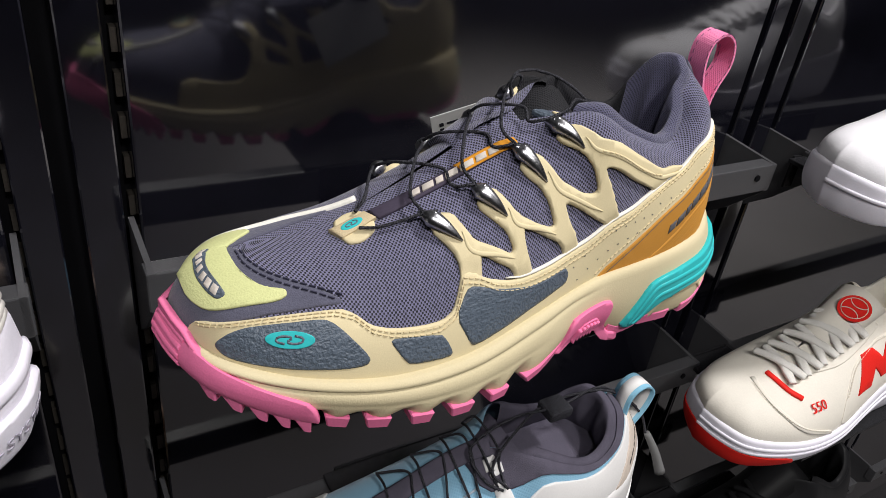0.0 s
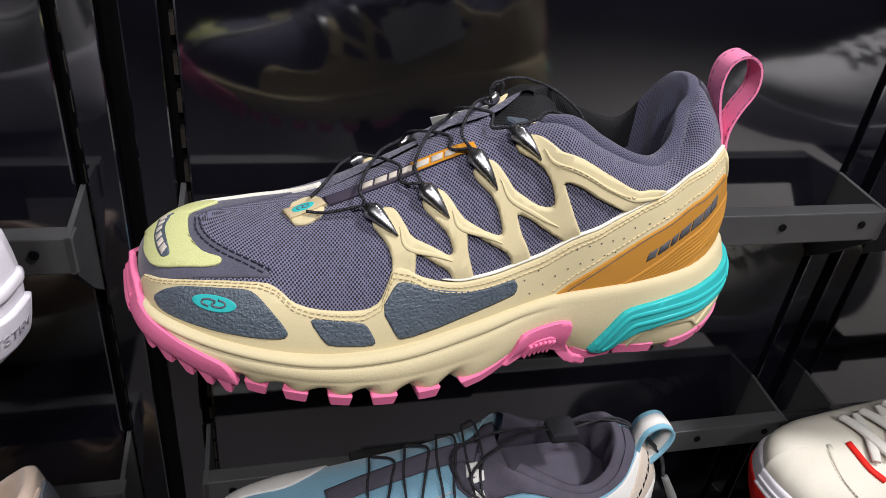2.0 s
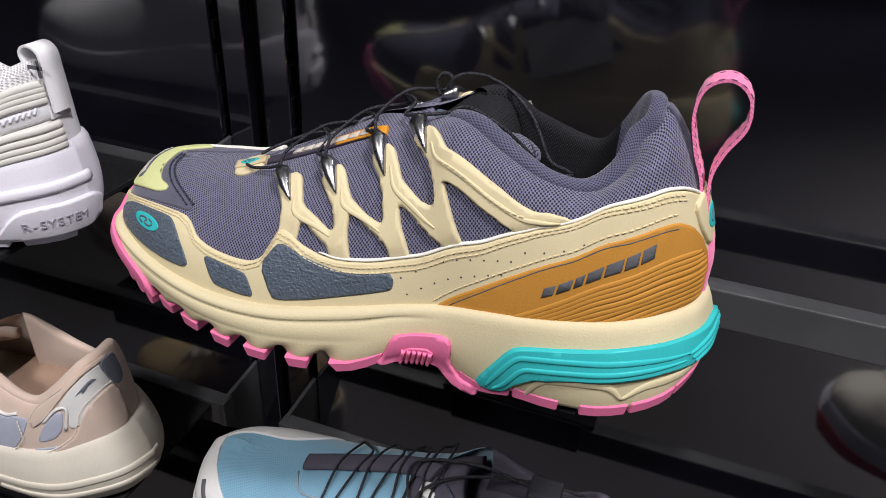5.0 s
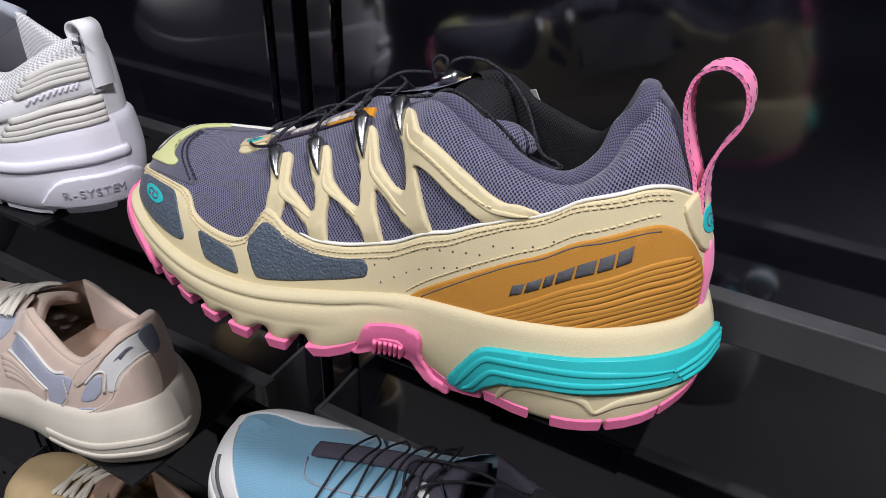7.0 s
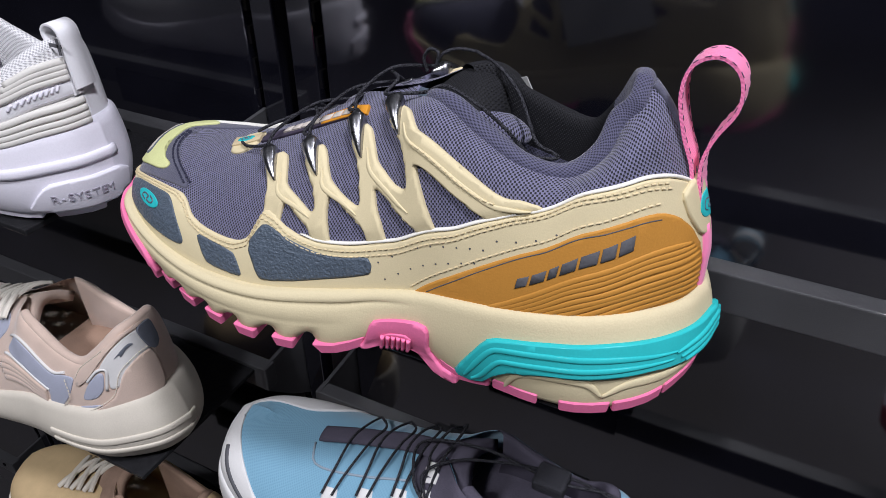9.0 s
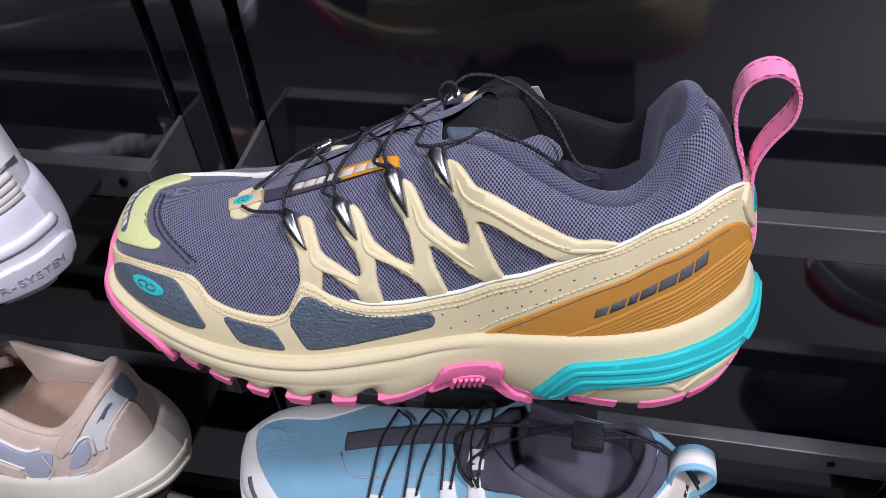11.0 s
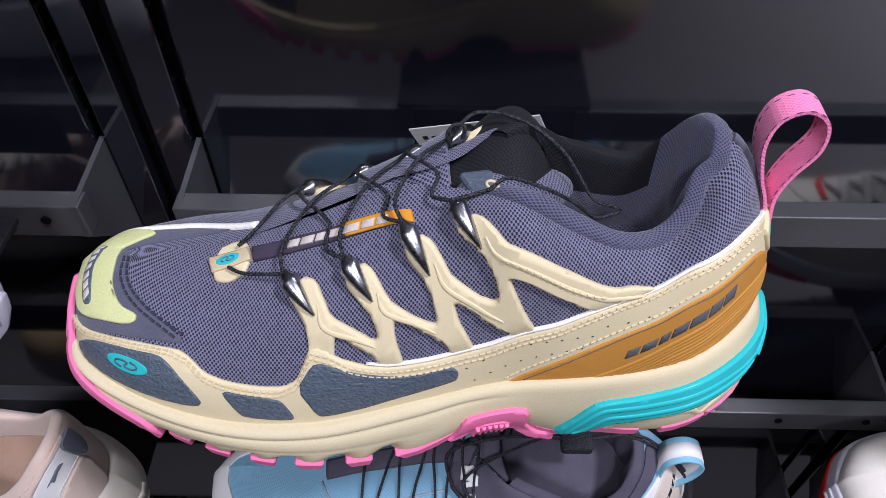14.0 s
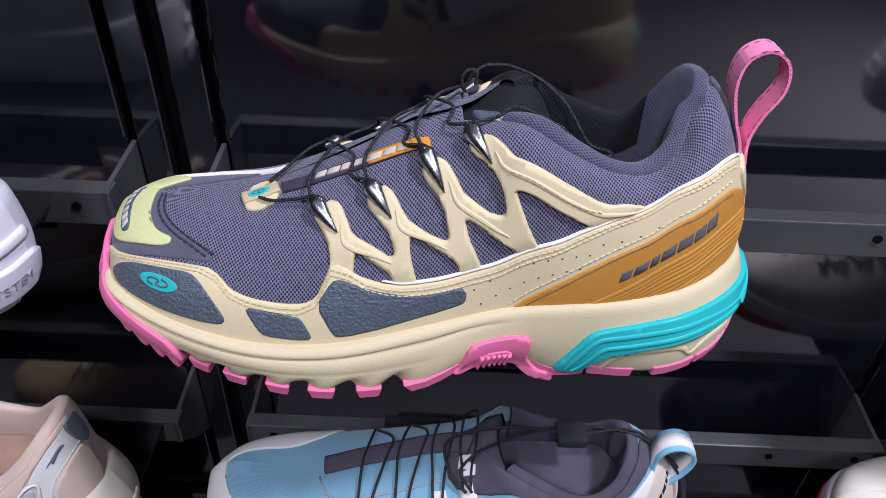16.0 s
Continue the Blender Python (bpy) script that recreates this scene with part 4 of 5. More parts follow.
# tongue, labels, laces, loop
def tongue_fn(u, w):
    c = spline([(0.126, 0.004, 0.094), (0.144, 0.009, 0.100), (0.158, 0.014, 0.1055), (0.168, 0.018, 0.1135), (0.178, 0.020, 0.1165), (0.188, 0.020, 0.1130)], u * 5)
    end = max(u - 0.6, 0.0) / 0.4
    half = (0.017 + 0.012 * u) * math.sqrt(max(1 - 0.9 * end ** 2.5, 0.05))
    return np.array([c[0] + 0.006 * u * abs(w) ** 2, c[1] + half * w, c[2] - (0.009 + 0.004 * u) * w * w])


def sheet(name, fn, us, vs, mat, parent, thick, label=""):
    me = grid_mesh(name, fn, us, vs, mat, lambda u, v: (u * 0.06, v * 0.026))
    bm = bmesh.new()
    bm.from_mesh(me)
    bmesh.ops.recalc_face_normals(bm, faces=bm.faces[:])
    bmesh.ops.solidify(bm, geom=bm.faces[:], thickness=thick)
    for f in bm.faces:
        f.smooth = True
    return part(name, bm, mat, parent, label)


tongue = sheet("tongue", tongue_fn, np.linspace(0, 0.42, 14), np.linspace(-1, 1, 15), NAVY_KNIT, trail_shoe, 0.003)
sheet("tongue_lining", lambda u, w: tongue_fn(u, w) + np.array([0.004, 0, -0.001]), np.linspace(0.34, 1.0, 20), np.linspace(-1, 1, 15), BLACK_KNIT, tongue, 0.007, "black padded tongue lining")
pad = bmesh.new()
ax = Vector((0.039, 0.020, -0.0125)).normalized()
ay = Vector((0, 0, 1)).cross(ax).normalized()
pad_at = Matrix((ax, ay, ax.cross(ay))).transposed().to_4x4()
pad_at.translation = (0.184, 0.002, 0.0975)
bmesh.ops.create_uvsphere(pad, u_segments=28, v_segments=16, radius=1.0)
pad_uv = pad.loops.layers.uv.new("UVMap")
for face in pad.faces:
    face.smooth = True
    for lp in face.loops:
        q = lp.vert.co
        lp[pad_uv].uv = (q.x * 0.026, q.y * 0.012)
bmesh.ops.transform(pad, verts=pad.verts[:], matrix=pad_at @ Matrix.Diagonal((0.026, 0.011, 0.0085, 1)))
tongue_pad = part("tongue_pad", pad, NAVY_KNIT, tongue, "navy padded tongue edge")
part("tongue_patch", boxes((-0.0235, -0.007, 0.0040, -0.0095, 0.006, 0.0074), bevel=0.0015), SLATE, tongue_pad, "slate rubber patch with a cream ring").matrix_local = pad_at
ring = tube(bmesh.new(), [pad_at @ Vector((-0.0150 + 0.0022 * math.cos(a), -0.0035 + 0.0022 * math.sin(a), 0.0077)) for a in np.linspace(0, 2 * math.pi, 14)], 0.0006, 5, 20)
part("patch_ring", ring, THREAD, tongue_pad)

strip = patch("tongue_label", hero, [(4.2, 0.925), (6.15, 0.825), (6.18, 0.765), (4.28, 0.845)], material("plum_tape", (0.06, 0.05, 0.075), 0.6, spread=0.1), trail_shoe, 0.0009, 0.0004, rounds=0, label="dark plum woven label with a wordmark")
patch("label_end", hero, [(5.35, 0.868), (6.25, 0.822), (6.28, 0.76), (5.42, 0.80)], material("amber_tape", (0.62, 0.27, 0.03), 0.55, spread=0.1), strip, 0.0006, 0.0010, rounds=0, label="amber woven label end")
wedge_word(hero, (4.70, 0.845), (5.95, 0.785), 0.032, strip, PALE_INK, 0.0017, (1, 1.15, 0.8, 1.2, 1.35, 1.1, 1.1))
lace_tag = patch("lace_keeper", hero, [(3.66, 0.955), (3.9, 0.985), (4.12, 0.96), (4.22, 0.87), (4.18, 0.80), (3.95, 0.775), (3.74, 0.80)], CREAM, trail_shoe, 0.0013, label="cream lace keeper")
band = patch("keeper_band", hero, [(3.58, 0.915), (4.16, 0.925), (4.25, 0.855), (3.72, 0.835)], material("sand_tape", (0.56, 0.46, 0.29), 0.7, fine=1800, bump=0.5), lace_tag, 0.0010, 0.0013, rounds=0, label="sand woven band with a teal emblem")
swirl(hero, 3.92, 0.882, 0.17, 0.026, band, 0.0022)


def lifted(i, v, h):
    p, nr = hero.f(i, v), normal_at(hero.f, i, min(v, 0.97))
    return p + nr * h


near = [lifted(a[0] + 0.05, a[1] - 0.03, 0.005) for a, _ in HOOKS]
far = [lifted(-(a[0] + 0.05), a[1] - 0.05, 0.005) for a, _ in HOOKS]


def cord(pts, name="lace", r=0.00074):
    bm = tube(bmesh.new(), pts, r, 7, 14 * (len(pts) - 1))
    return part(name, bm, CORD, trail_shoe)


def mid(a, b, t, up, slide=0.0):
    return a + (b - a) * t + np.array([slide, 0, up])


cord([lifted(3.98, 0.835, 0.003), lifted(4.2, 0.79, 0.003), mid(lifted(4.2, 0.79, 0.003), near[0], 0.6, -0.0005), near[0]])
cord([lifted(4.05, 0.93, 0.003), lifted(4.25, 0.975, 0.0035), mid(lifted(4.2, 0.97, 0.003), far[0], 0.6, 0.002), far[0]])
for k in range(3):
    cord([near[k], mid(near[k], far[k + 1], 0.22, 0.002, -0.006), mid(near[k], far[k + 1], 0.55, 0.0065, -0.004), mid(near[k], far[k + 1], 0.85, 0.003), far[k + 1]])
    cord([far[k], mid(far[k], near[k + 1], 0.3, 0.005, -0.004), mid(far[k], near[k + 1], 0.65, 0.0045, 0.001), mid(far[k], near[k + 1], 0.86, -0.001, -0.004), near[k + 1]])
cord([near[3], np.array([0.1725, -0.0150, 0.1145]), np.array([0.1796, -0.0115, 0.1170]), np.array([0.192, -0.0115, 0.1125]), np.array([0.203, -0.010, 0.1045]), np.array([0.2095, -0.008, 0.0970]), np.array([0.2135, -0.006, 0.0925]), np.array([0.2195, -0.0035, 0.0915]), np.array([0.2230, -0.0015, 0.0920]),
      np.array([0.2200, -0.0005, 0.0930]), np.array([0.2130, 0.001, 0.0950]), np.array([0.2075, 0.005, 0.1020]), np.array([0.201, 0.010, 0.1100]), np.array([0.190, 0.0155, 0.1170]), np.array([0.178, 0.019, 0.1205])])
cord([far[3], far[3] + np.array([0.004, 0.0, 0.006]), np.array([0.1690, 0.0195, 0.1200]), np.array([0.178, 0.019, 0.1205])])
cord([np.array([0.160, 0.010, 0.1120]), np.array([0.1585, 0.010, 0.1175]), np.array([0.1610, 0.0105, 0.1215]), np.array([0.1645, 0.011, 0.1205]), np.array([0.1640, 0.011, 0.1150])])

loop = bmesh.new()
lp = path([(0.2755, 0.086), (0.2725, 0.101), (0.2680, 0.112), (0.2645, 0.126), (0.2665, 0.1365), (0.2745, 0.1405), (0.2820, 0.1355), (0.2835, 0.1245), (0.2780, 0.1130), (0.2755, 0.102), (0.2780, 0.086)], 60)
uvl = loop.loops.layers.uv.new("UVMap")
prev = None
run = 0.0
for k, (x, z) in enumerate(lp):
    t = lp[min(k + 1, 60)] - lp[max(k - 1, 0)]
    t /= np.linalg.norm(t)
    nrm = np.array([-t[1], t[0]])
    half = 0.0058
    row = [loop.verts.new((x + nrm[0] * a, y + 0.0012 * (z - 0.09) / 0.05, z + nrm[1] * a)) for a, y in ((0.0006, -half), (0.0006, half), (-0.0006, half), (-0.0006, -half))]
    if k:
        step = np.linalg.norm(lp[k] - lp[k - 1])
        for c in range(4):
            f = loop.faces.new((prev[c], prev[(c + 1) % 4], row[(c + 1) % 4], row[c]))
            ys = (0.0, 0.0116, 0.0116, 0.0) if c == 0 else (0.0116, 0.0122, 0.0122, 0.0116) if c == 1 else (0.0116, 0.0, 0.0, 0.0116) if c == 2 else (0.0, 0.0006, 0.0006, 0.0)
            for lpx, uvv in zip(f.loops, ((run, ys[0]), (run, ys[1]), (run + step, ys[2]), (run + step, ys[3]))):
                lpx[uvl].uv = uvv
        run += step
    prev = row
bmesh.ops.recalc_face_normals(loop, faces=loop.faces[:])
pull = part("pull_loop", loop, PINK_WEB, trail_shoe, "pink woven heel pull loop")
edge_thread = bmesh.new()
for y in (-0.0047, 0.0047):
    for k in range(2, 58, 2):
        t = lp[k + 1] - lp[k]
        nrm = np.array([-t[1], t[0]]) / np.linalg.norm(t)
        for s in (1, -1):
            p, q = lp[k] + nrm * s * 0.0007, lp[k + 1] + nrm * s * 0.0007
            tube(edge_thread, [(p[0], y, p[1]), ((p[0] + q[0]) / 2, y, (p[1] + q[1]) / 2), (q[0], y, q[1])], 0.00015, 4, 2)
part("edge_thread", edge_thread, NAVY_THREAD, pull)["kind"] = "stuff"
tab = patch("heel_tab", hero, [(13.95, 0.41), (14.3, 0.43), (15.0, 0.44), (15.7, 0.43), (16.05, 0.41), (16.0, 0.33), (15.6, 0.20), (15.0, 0.17), (14.55, 0.19), (14.1, 0.31)], CREAM, trail_shoe, 0.0014, 0.0014, rounds=1, label="cream heel tab with a teal emblem")
ribbon("heel_tape", hero, [(15.0, -0.34), (15.0, -0.1), (15.0, 0.22)], PINK_WEB, trail_shoe, 0.0085, 0.0022, 0.0004, n=12)
swirl(hero, 15.0, 0.31, 0.45, 0.055, tab, 0.0028)
ribbon("heel_seam", hero, [(15.0, 0.42), (15.0, 0.7), (15.0, 0.97)], NAVY_FELT, trail_shoe, 0.003, 0.0012, n=14)

shelf(0.221, 1.1826, thick=0.0024)

# ---- a card behind the trail shoe's tongue ----
cx = Vector((0.0529, -0.0127, 0.0185)).normalized()
cy = Vector((-0.0068, -0.0048, 0.0200)).cross(cx).normalized()
card_at = Matrix((cx, cy, cx.cross(cy))).transposed().to_4x4()
card_at.translation = Vector((0.1776, 0.295, 1.2661)) - cx.cross(cy) * 0.034
card = thing("hang_tag", card_at, "white printed hang tag behind the shoe tongue", "tag")
part("card", boxes((0, 0, 0, 0.057, 0.0005, 0.034)), PAPER, card)
for k in range(5):
    part("print_line", boxes((0.008, -0.0004, 0.027 - 0.0035 * k, 0.022 + 0.004 * (k % 2), 0.0, 0.0279 - 0.0035 * k)), DARK_INK, card)
    part("print_dot", boxes((0.004, -0.0004, 0.0265 - 0.0035 * k, 0.0062, 0.0, 0.0284 - 0.0035 * k)), DARK_INK, card)


# ---- the other shoes ----
def lettering(text, size, m, mat, parent, name="lettering"):
    cu = bpy.data.curves.new(name, "FONT")
    cu.body, cu.size, cu.extrude, cu.align_x, cu.align_y = text, size, 0.0002, "CENTER", "CENTER"
    ob = bpy.data.objects.new(name, cu)
    scene.collection.objects.link(ob)
    bpy.context.view_layer.update()
    me = bpy.data.meshes.new_from_object(ob.evaluated_get(bpy.context.evaluated_depsgraph_get()))
    bpy.data.objects.remove(ob)
    me.materials.clear()
    me.materials.append(mat)
    o = part(name, me, mat, parent)
    o.matrix_local = m
    return o


def on_surface(fn, i, v, lift, turn=0.0):
    """A pose lying on the surface: x along the rows, y up it."""
    nr = Vector(normal_at(fn, i, v))
    t = Vector(fn(i + 0.1, v) - fn(i - 0.1, v)).normalized()
    up = nr.cross(t).normalized()
    m = Matrix((t, up, nr)).transposed().to_4x4()
    m.translation = Vector(fn(i, v)) + nr * lift
    return m @ Matrix.Rotation(radians(turn), 4, "Z")


def web_loop(parent, pts, half, mat, name="pull_loop", label="", thick=0.0012):
    bm = bmesh.new()
    line = path(pts, 40)
    prev = None
    for k, (x, z) in enumerate(line):
        t = line[min(k + 1, 40)] - line[max(k - 1, 0)]
        t /= np.linalg.norm(t)
        nx, nz = -t[1] * thick / 2, t[0] * thick / 2
        row = [bm.verts.new((x + s * nx, y, z + s * nz)) for s, y in ((1, -half), (1, half), (-1, half), (-1, -half))]
        if prev:
            for c in range(4):
                bm.faces.new((prev[c], prev[(c + 1) % 4], row[(c + 1) % 4], row[c])).smooth = c % 2 == 0
        prev = row
    bmesh.ops.recalc_face_normals(bm, faces=bm.faces[:])
    return part(name, bm, mat, parent, label)


def sole_lines(form, parent, mat, vs, i0=-14.5, i1=14.9, wide=0.0022, proud=0.0010, name="sole_ridge"):
    for v in vs:
        ribbon(name, form, [(i, v) for i in np.linspace(i0, i1, 40)], mat, parent, wide, proud, 0.0, fn=form.g, n=120)


def flat_laces(form, steps, v_near, parent, mat, width=0.006, lift=0.004):
    for k, i in enumerate(steps):
        v = v_near - 0.01 * k
        ribbon("lace", form, [(i, v, 0.8), (i + 0.10, v + 0.10), (i + 0.22, 0.93), (i + 0.30, 1.03), (i + 0.42, 2 - v - 0.06, 0.8)], mat, parent, width, 0.0022, lift * 0.7, n=22)
        ribbon("lace", form, [(i + 0.40, v - 0.01, 0.8), (i + 0.32, v + 0.10), (i + 0.22, 0.94), (i + 0.14, 1.04), (i + 0.02, 2 - v - 0.06, 0.8)], mat, parent, width, 0.0022, lift, n=22)


def tongue_of(form, parent, mat, x0, z0, x1, z1, half=0.022, thick=0.007, label=""):
    def fn(u, w):
        return np.array([x0 + (x1 - x0) * u + 0.006 * w * w, half * (0.85 + 0.15 * u) * w, z0 + (z1 - z0) * u - 0.010 * w * w])
    return sheet("tongue", fn, np.linspace(0, 1, 8), np.linspace(-1, 1, 11), mat, parent, thick, label)


def low_rows(sx, sy, sz, lift=0.0, back=0.0, rise=0.0):
    """The trail shoe's rows scaled; back, rise: how far the collar's heel stands further back and higher."""
    ease = [min(max((k - 9) / 4, 0.0), 1.0) for k in range(16)]
    rows = [(a * sx, b * sy, c * sz + lift, d * sx, e * sy, f * sz + lift * 0.7, n) for a, b, c, d, e, f, n in HERO_ROWS]
    high = [min(max((k - 11) / 2, 0.0), 1.0) for k in range(16)]
    return [r[:3] + (r[3] + back * q, r[4], r[5] + rise * h) + r[6:] for r, q, h in zip(rows, ease, high)]

# white chunky runner
runner_form = Form(low_rows(1.02, 0.98, 0.73, 0.004, 0.021), [(0.003, 0.002 + 0.006 * max(0, 1 - k / 3), 0.003 + 0.001 * k / 15) for k in range(16)], 0.9)
RUNNER_AT = (-0.304, 0.250, 1.176)
runner = base_shoe("running_shoe", RUNNER_AT, runner_form, "white chunky runner with ribbed ivory heel inserts", WHITE, WHITE_KNIT, WHITE_FOAM)
insole(runner_form, runner, WHITE_KNIT, 7.2, 0.05)
tongue_of(runner_form, runner, material("pale_grey_tongue", (0.50, 0.53, 0.60), 0.7), 0.140, 0.076, 0.185, 0.100)
patch("collar_mesh", runner_form, [(10.6, 0.62), (11.2, 0.97), (13.2, 0.98), (14.2, 0.97), (14.1, 0.66), (12.8, 0.62), (11.6, 0.50)], WHITE_KNIT, runner, 0.0008, rounds=1)
for side in (1,):
    pod = patch("heel_insert", runner_form, [(11.6, 0.48), (12.0, 0.66), (12.8, 0.72), (14.3, 0.74), (14.6, 0.5)], IVORY_RIB, runner, 0.0014, rounds=1, label="ivory ribbed insert")
    for k in range(4):
        ribbon("rib", runner_form, [(11.9 + 0.1 * k, 0.52 + 0.055 * k), (13.2, 0.53 + 0.055 * k), (14.5, 0.53 + 0.05 * k)], IVORY_RIB, pod, 0.0042, 0.0026, 0.0010, n=18)
    ribbon("heel_band", runner_form, [(9.5, 0.32), (11.0, 0.38), (12.6, 0.42), (14.9, 0.45)], WHITE, runner, 0.010, 0.0022, n=30)
    for k in range(9):
        ribbon("band_mark", runner_form, [(12.3 + 0.2 * k, 0.405 + 0.004 * k), (12.4 + 0.2 * k, 0.455 + 0.004 * k)], WHITE_FOAM, runner, 0.0016, 0.0012, 0.0021, n=4)
    low_pod = patch("heel_insert", runner_form, [(11.0, 0.03), (11.4, 0.24), (12.2, 0.32), (14.9, 0.36), (14.9, 0.06)], IVORY_RIB, runner, 0.0014, rounds=1, label="ivory ribbed insert")
    for k in range(4):
        ribbon("rib", runner_form, [(11.3 + 0.15 * k, 0.07 + 0.07 * k), (13.0, 0.085 + 0.07 * k), (14.85, 0.10 + 0.07 * k)], IVORY_RIB, low_pod, 0.0042, 0.0026, 0.0010, n=18)
stitches(runner_form, [[(9.5, 0.385), (11.0, 0.45), (12.6, 0.485), (14.8, 0.505)], [(9.5, 0.26), (11.0, 0.31), (12.6, 0.36), (14.8, 0.39)], [(11.0, 0.75), (11.4, 0.5), (12.2, 0.46)]], runner, WHITE_FOAM, lift=0.0016)
patch("side_overlay", runner_form, [(7.2, 0.05), (8.0, 0.5), (9.2, 0.72), (10.4, 0.72), (11.2, 0.4), (10.8, 0.05)], WHITE, runner, 0.0014, rounds=2)
sole_lines(runner_form, runner, WHITE_FOAM, (0.62,), 5, 15.2, 0.006, 0.0022)
pl = patch("sole_plate", runner_form, [(12.0, 0.05), (12.6, 0.36), (13.0, 0.44), (15.6, 0.42), (15.6, 0.06)], WHITE_FOAM, runner, 0.0026, fn=runner_form.g, rounds=1)
for k, ch in enumerate("R-SYSTEM"):
    lettering(ch, 0.0075, on_surface(runner_form.g, 12.95 + 0.24 * k, 0.245, 0.0030, 0), material("lilac_grey_ink", (0.42, 0.40, 0.47), 0.6) if k == 0 else bpy.data.materials["lilac_grey_ink"], pl)
lugs(runner_form, [(5.2, 6.0), (6.2, 7.2), (7.5, 8.6), (8.9, 10.2), (10.4, 12.4), (12.6, 14.6)], runner, WHITE_FOAM, 0.004, 0.02, 0.004, 0.0, 0.06, sides=(1,))
hx, hz = runner_form.f(15, 1.0)[0], runner_form.f(15, 1.0)[2]
lp_white = web_loop(runner, [(hx + 0.006, hz - 0.026), (hx + 0.003, hz - 0.010), (hx - 0.004, hz + 0.001), (hx - 0.006, hz + 0.008), (hx - 0.001, hz + 0.012), (hx + 0.006, hz + 0.009), (hx + 0.0075, hz - 0.003), (hx + 0.009, hz - 0.022)], 0.0065, WHITE, label="white heel pull loop with a grey mark")
part("mark", boxes((hx + 0.000, -0.0082, hz + 0.001, hx + 0.009, -0.0076, hz + 0.003), (hx + 0.006, -0.0082, hz - 0.003, hx + 0.0075, -0.0076, hz + 0.006)), INK, lp_white)
shelf(-0.13, 1.1715, 0.17)

# beige and haze-blue suede runner
beige_form = Form(low_rows(1.03, 1.0, 0.80, 0.006, 0.018, 0.008), [(0.004, 0.003 + 0.005 * max(0, 1 - k / 3), 0.003 + 0.008 * (k / 15) ** 2) for k in range(16)], 0.9)
BEIGE_AT = (-0.306, 0.246, 0.967)
beige = base_shoe("running_shoe", BEIGE_AT, beige_form, "beige suede runner with haze blue mesh and bone sole", SUEDE, SUEDE, BONE)
insole(beige_form, beige, BROWN, 7.2, 0.055)
tongue_of(beige_form, beige, SUEDE, 0.130, 0.080, 0.176, 0.100, 0.020, 0.007)
for poly in ([(6.9, 0.42), (7.6, 0.60), (8.6, 0.58), (9.8, 0.50), (10.4, 0.60), (10.9, 0.60), (10.7, 0.30), (10.2, 0.06), (9.5, 0.04), (9.6, 0.26), (8.6, 0.34)],
             [(11.3, 0.24), (11.6, 0.46), (12.1, 0.56), (12.35, 0.50), (12.3, 0.32), (12.0, 0.24)], [(10.9, 0.05), (11.2, 0.14), (12.1, 0.14), (12.2, 0.09)],
             [(4.8, 0.45), (5.4, 0.72), (6.4, 0.80), (6.9, 0.62), (6.2, 0.46)], [(2.6, 0.55), (3.4, 0.85), (4.2, 0.9), (4.4, 0.62), (3.6, 0.5)]):
    patch("mesh_panel", beige_form, poly, HAZE, beige, 0.0007, rounds=2, label="haze blue mesh panel")
patch("heel_quarter", beige_form, [(12.5, 0.28), (12.55, 0.52), (12.1, 0.60), (12.5, 0.74), (13.6, 0.82), (14.9, 0.82), (14.9, 0.50), (13.6, 0.46), (13.0, 0.28)], CLOUD, beige, 0.0009, rounds=2, label="pale grey leather heel quarter")
patch("heel_cap", beige_form, [(11.3, 0.0), (12.0, 0.10), (12.7, 0.20), (13.1, 0.42), (13.9, 0.52), (14.9, 0.54), (14.9, 0.0)], SUEDE, beige, 0.0022, rounds=2, label="beige suede heel cap")
patch("collar_overlay", beige_form, [(10.9, 0.62), (11.2, 0.90), (12.4, 0.97), (14.9, 0.98), (14.9, 0.86), (13.6, 0.86), (12.4, 0.76), (11.6, 0.52), (11.1, 0.46)], SUEDE, beige, 0.0016, rounds=2, label="beige suede collar overlay")
for line in ([(6.9, 0.41), (8.4, 0.345), (9.6, 0.27)], [(12.4, 0.30), (12.45, 0.52), (12.05, 0.59), (11.6, 0.50)], [(7.2, 0.56), (8.4, 0.63), (9.8, 0.55), (10.4, 0.64)]):
    ribbon("piping", beige_form, line, CLOUD, beige, 0.0020, 0.0014, n=26)
for k in range(4):
    ribbon("suede_pleat", beige_form, [(6.6 + 0.1 * k, 0.36 - 0.05 * k), (8.0, 0.30 - 0.04 * k), (9.4, 0.22 - 0.04 * k)], SUEDE, beige, 0.0042, 0.0016, n=20)
patch("heel_tab", beige_form, [(14.2, 0.78), (14.4, 0.88), (15.0, 0.90), (15.6, 0.88), (15.5, 0.56), (15.0, 0.50), (14.6, 0.56)], material("slate_grey_patch", (0.13, 0.14, 0.17), 0.6), beige, 0.0012, 0.0018, rounds=1, label="slate heel tab")
patch("side_mark", beige_form, [(12.75, 0.60), (13.5, 0.70), (13.9, 0.665), (13.45, 0.65), (13.1, 0.575), (13.05, 0.62)], bpy.data.materials["slate_grey_patch"], beige, 0.0003, 0.0012, rounds=1)
stitches(beige_form, [[(11.4, 0.04), (12.0, 0.13), (12.65, 0.23), (13.0, 0.44), (13.9, 0.55), (14.8, 0.57)], [(11.0, 0.62), (11.3, 0.86), (12.4, 0.93)], [(10.5, 0.55), (10.75, 0.30), (10.3, 0.08)]], beige, BONE, lift=0.0020)
sole_lines(beige_form, beige, BONE, (0.30, 0.50), 9.5, 15.3, 0.0055, 0.0013)
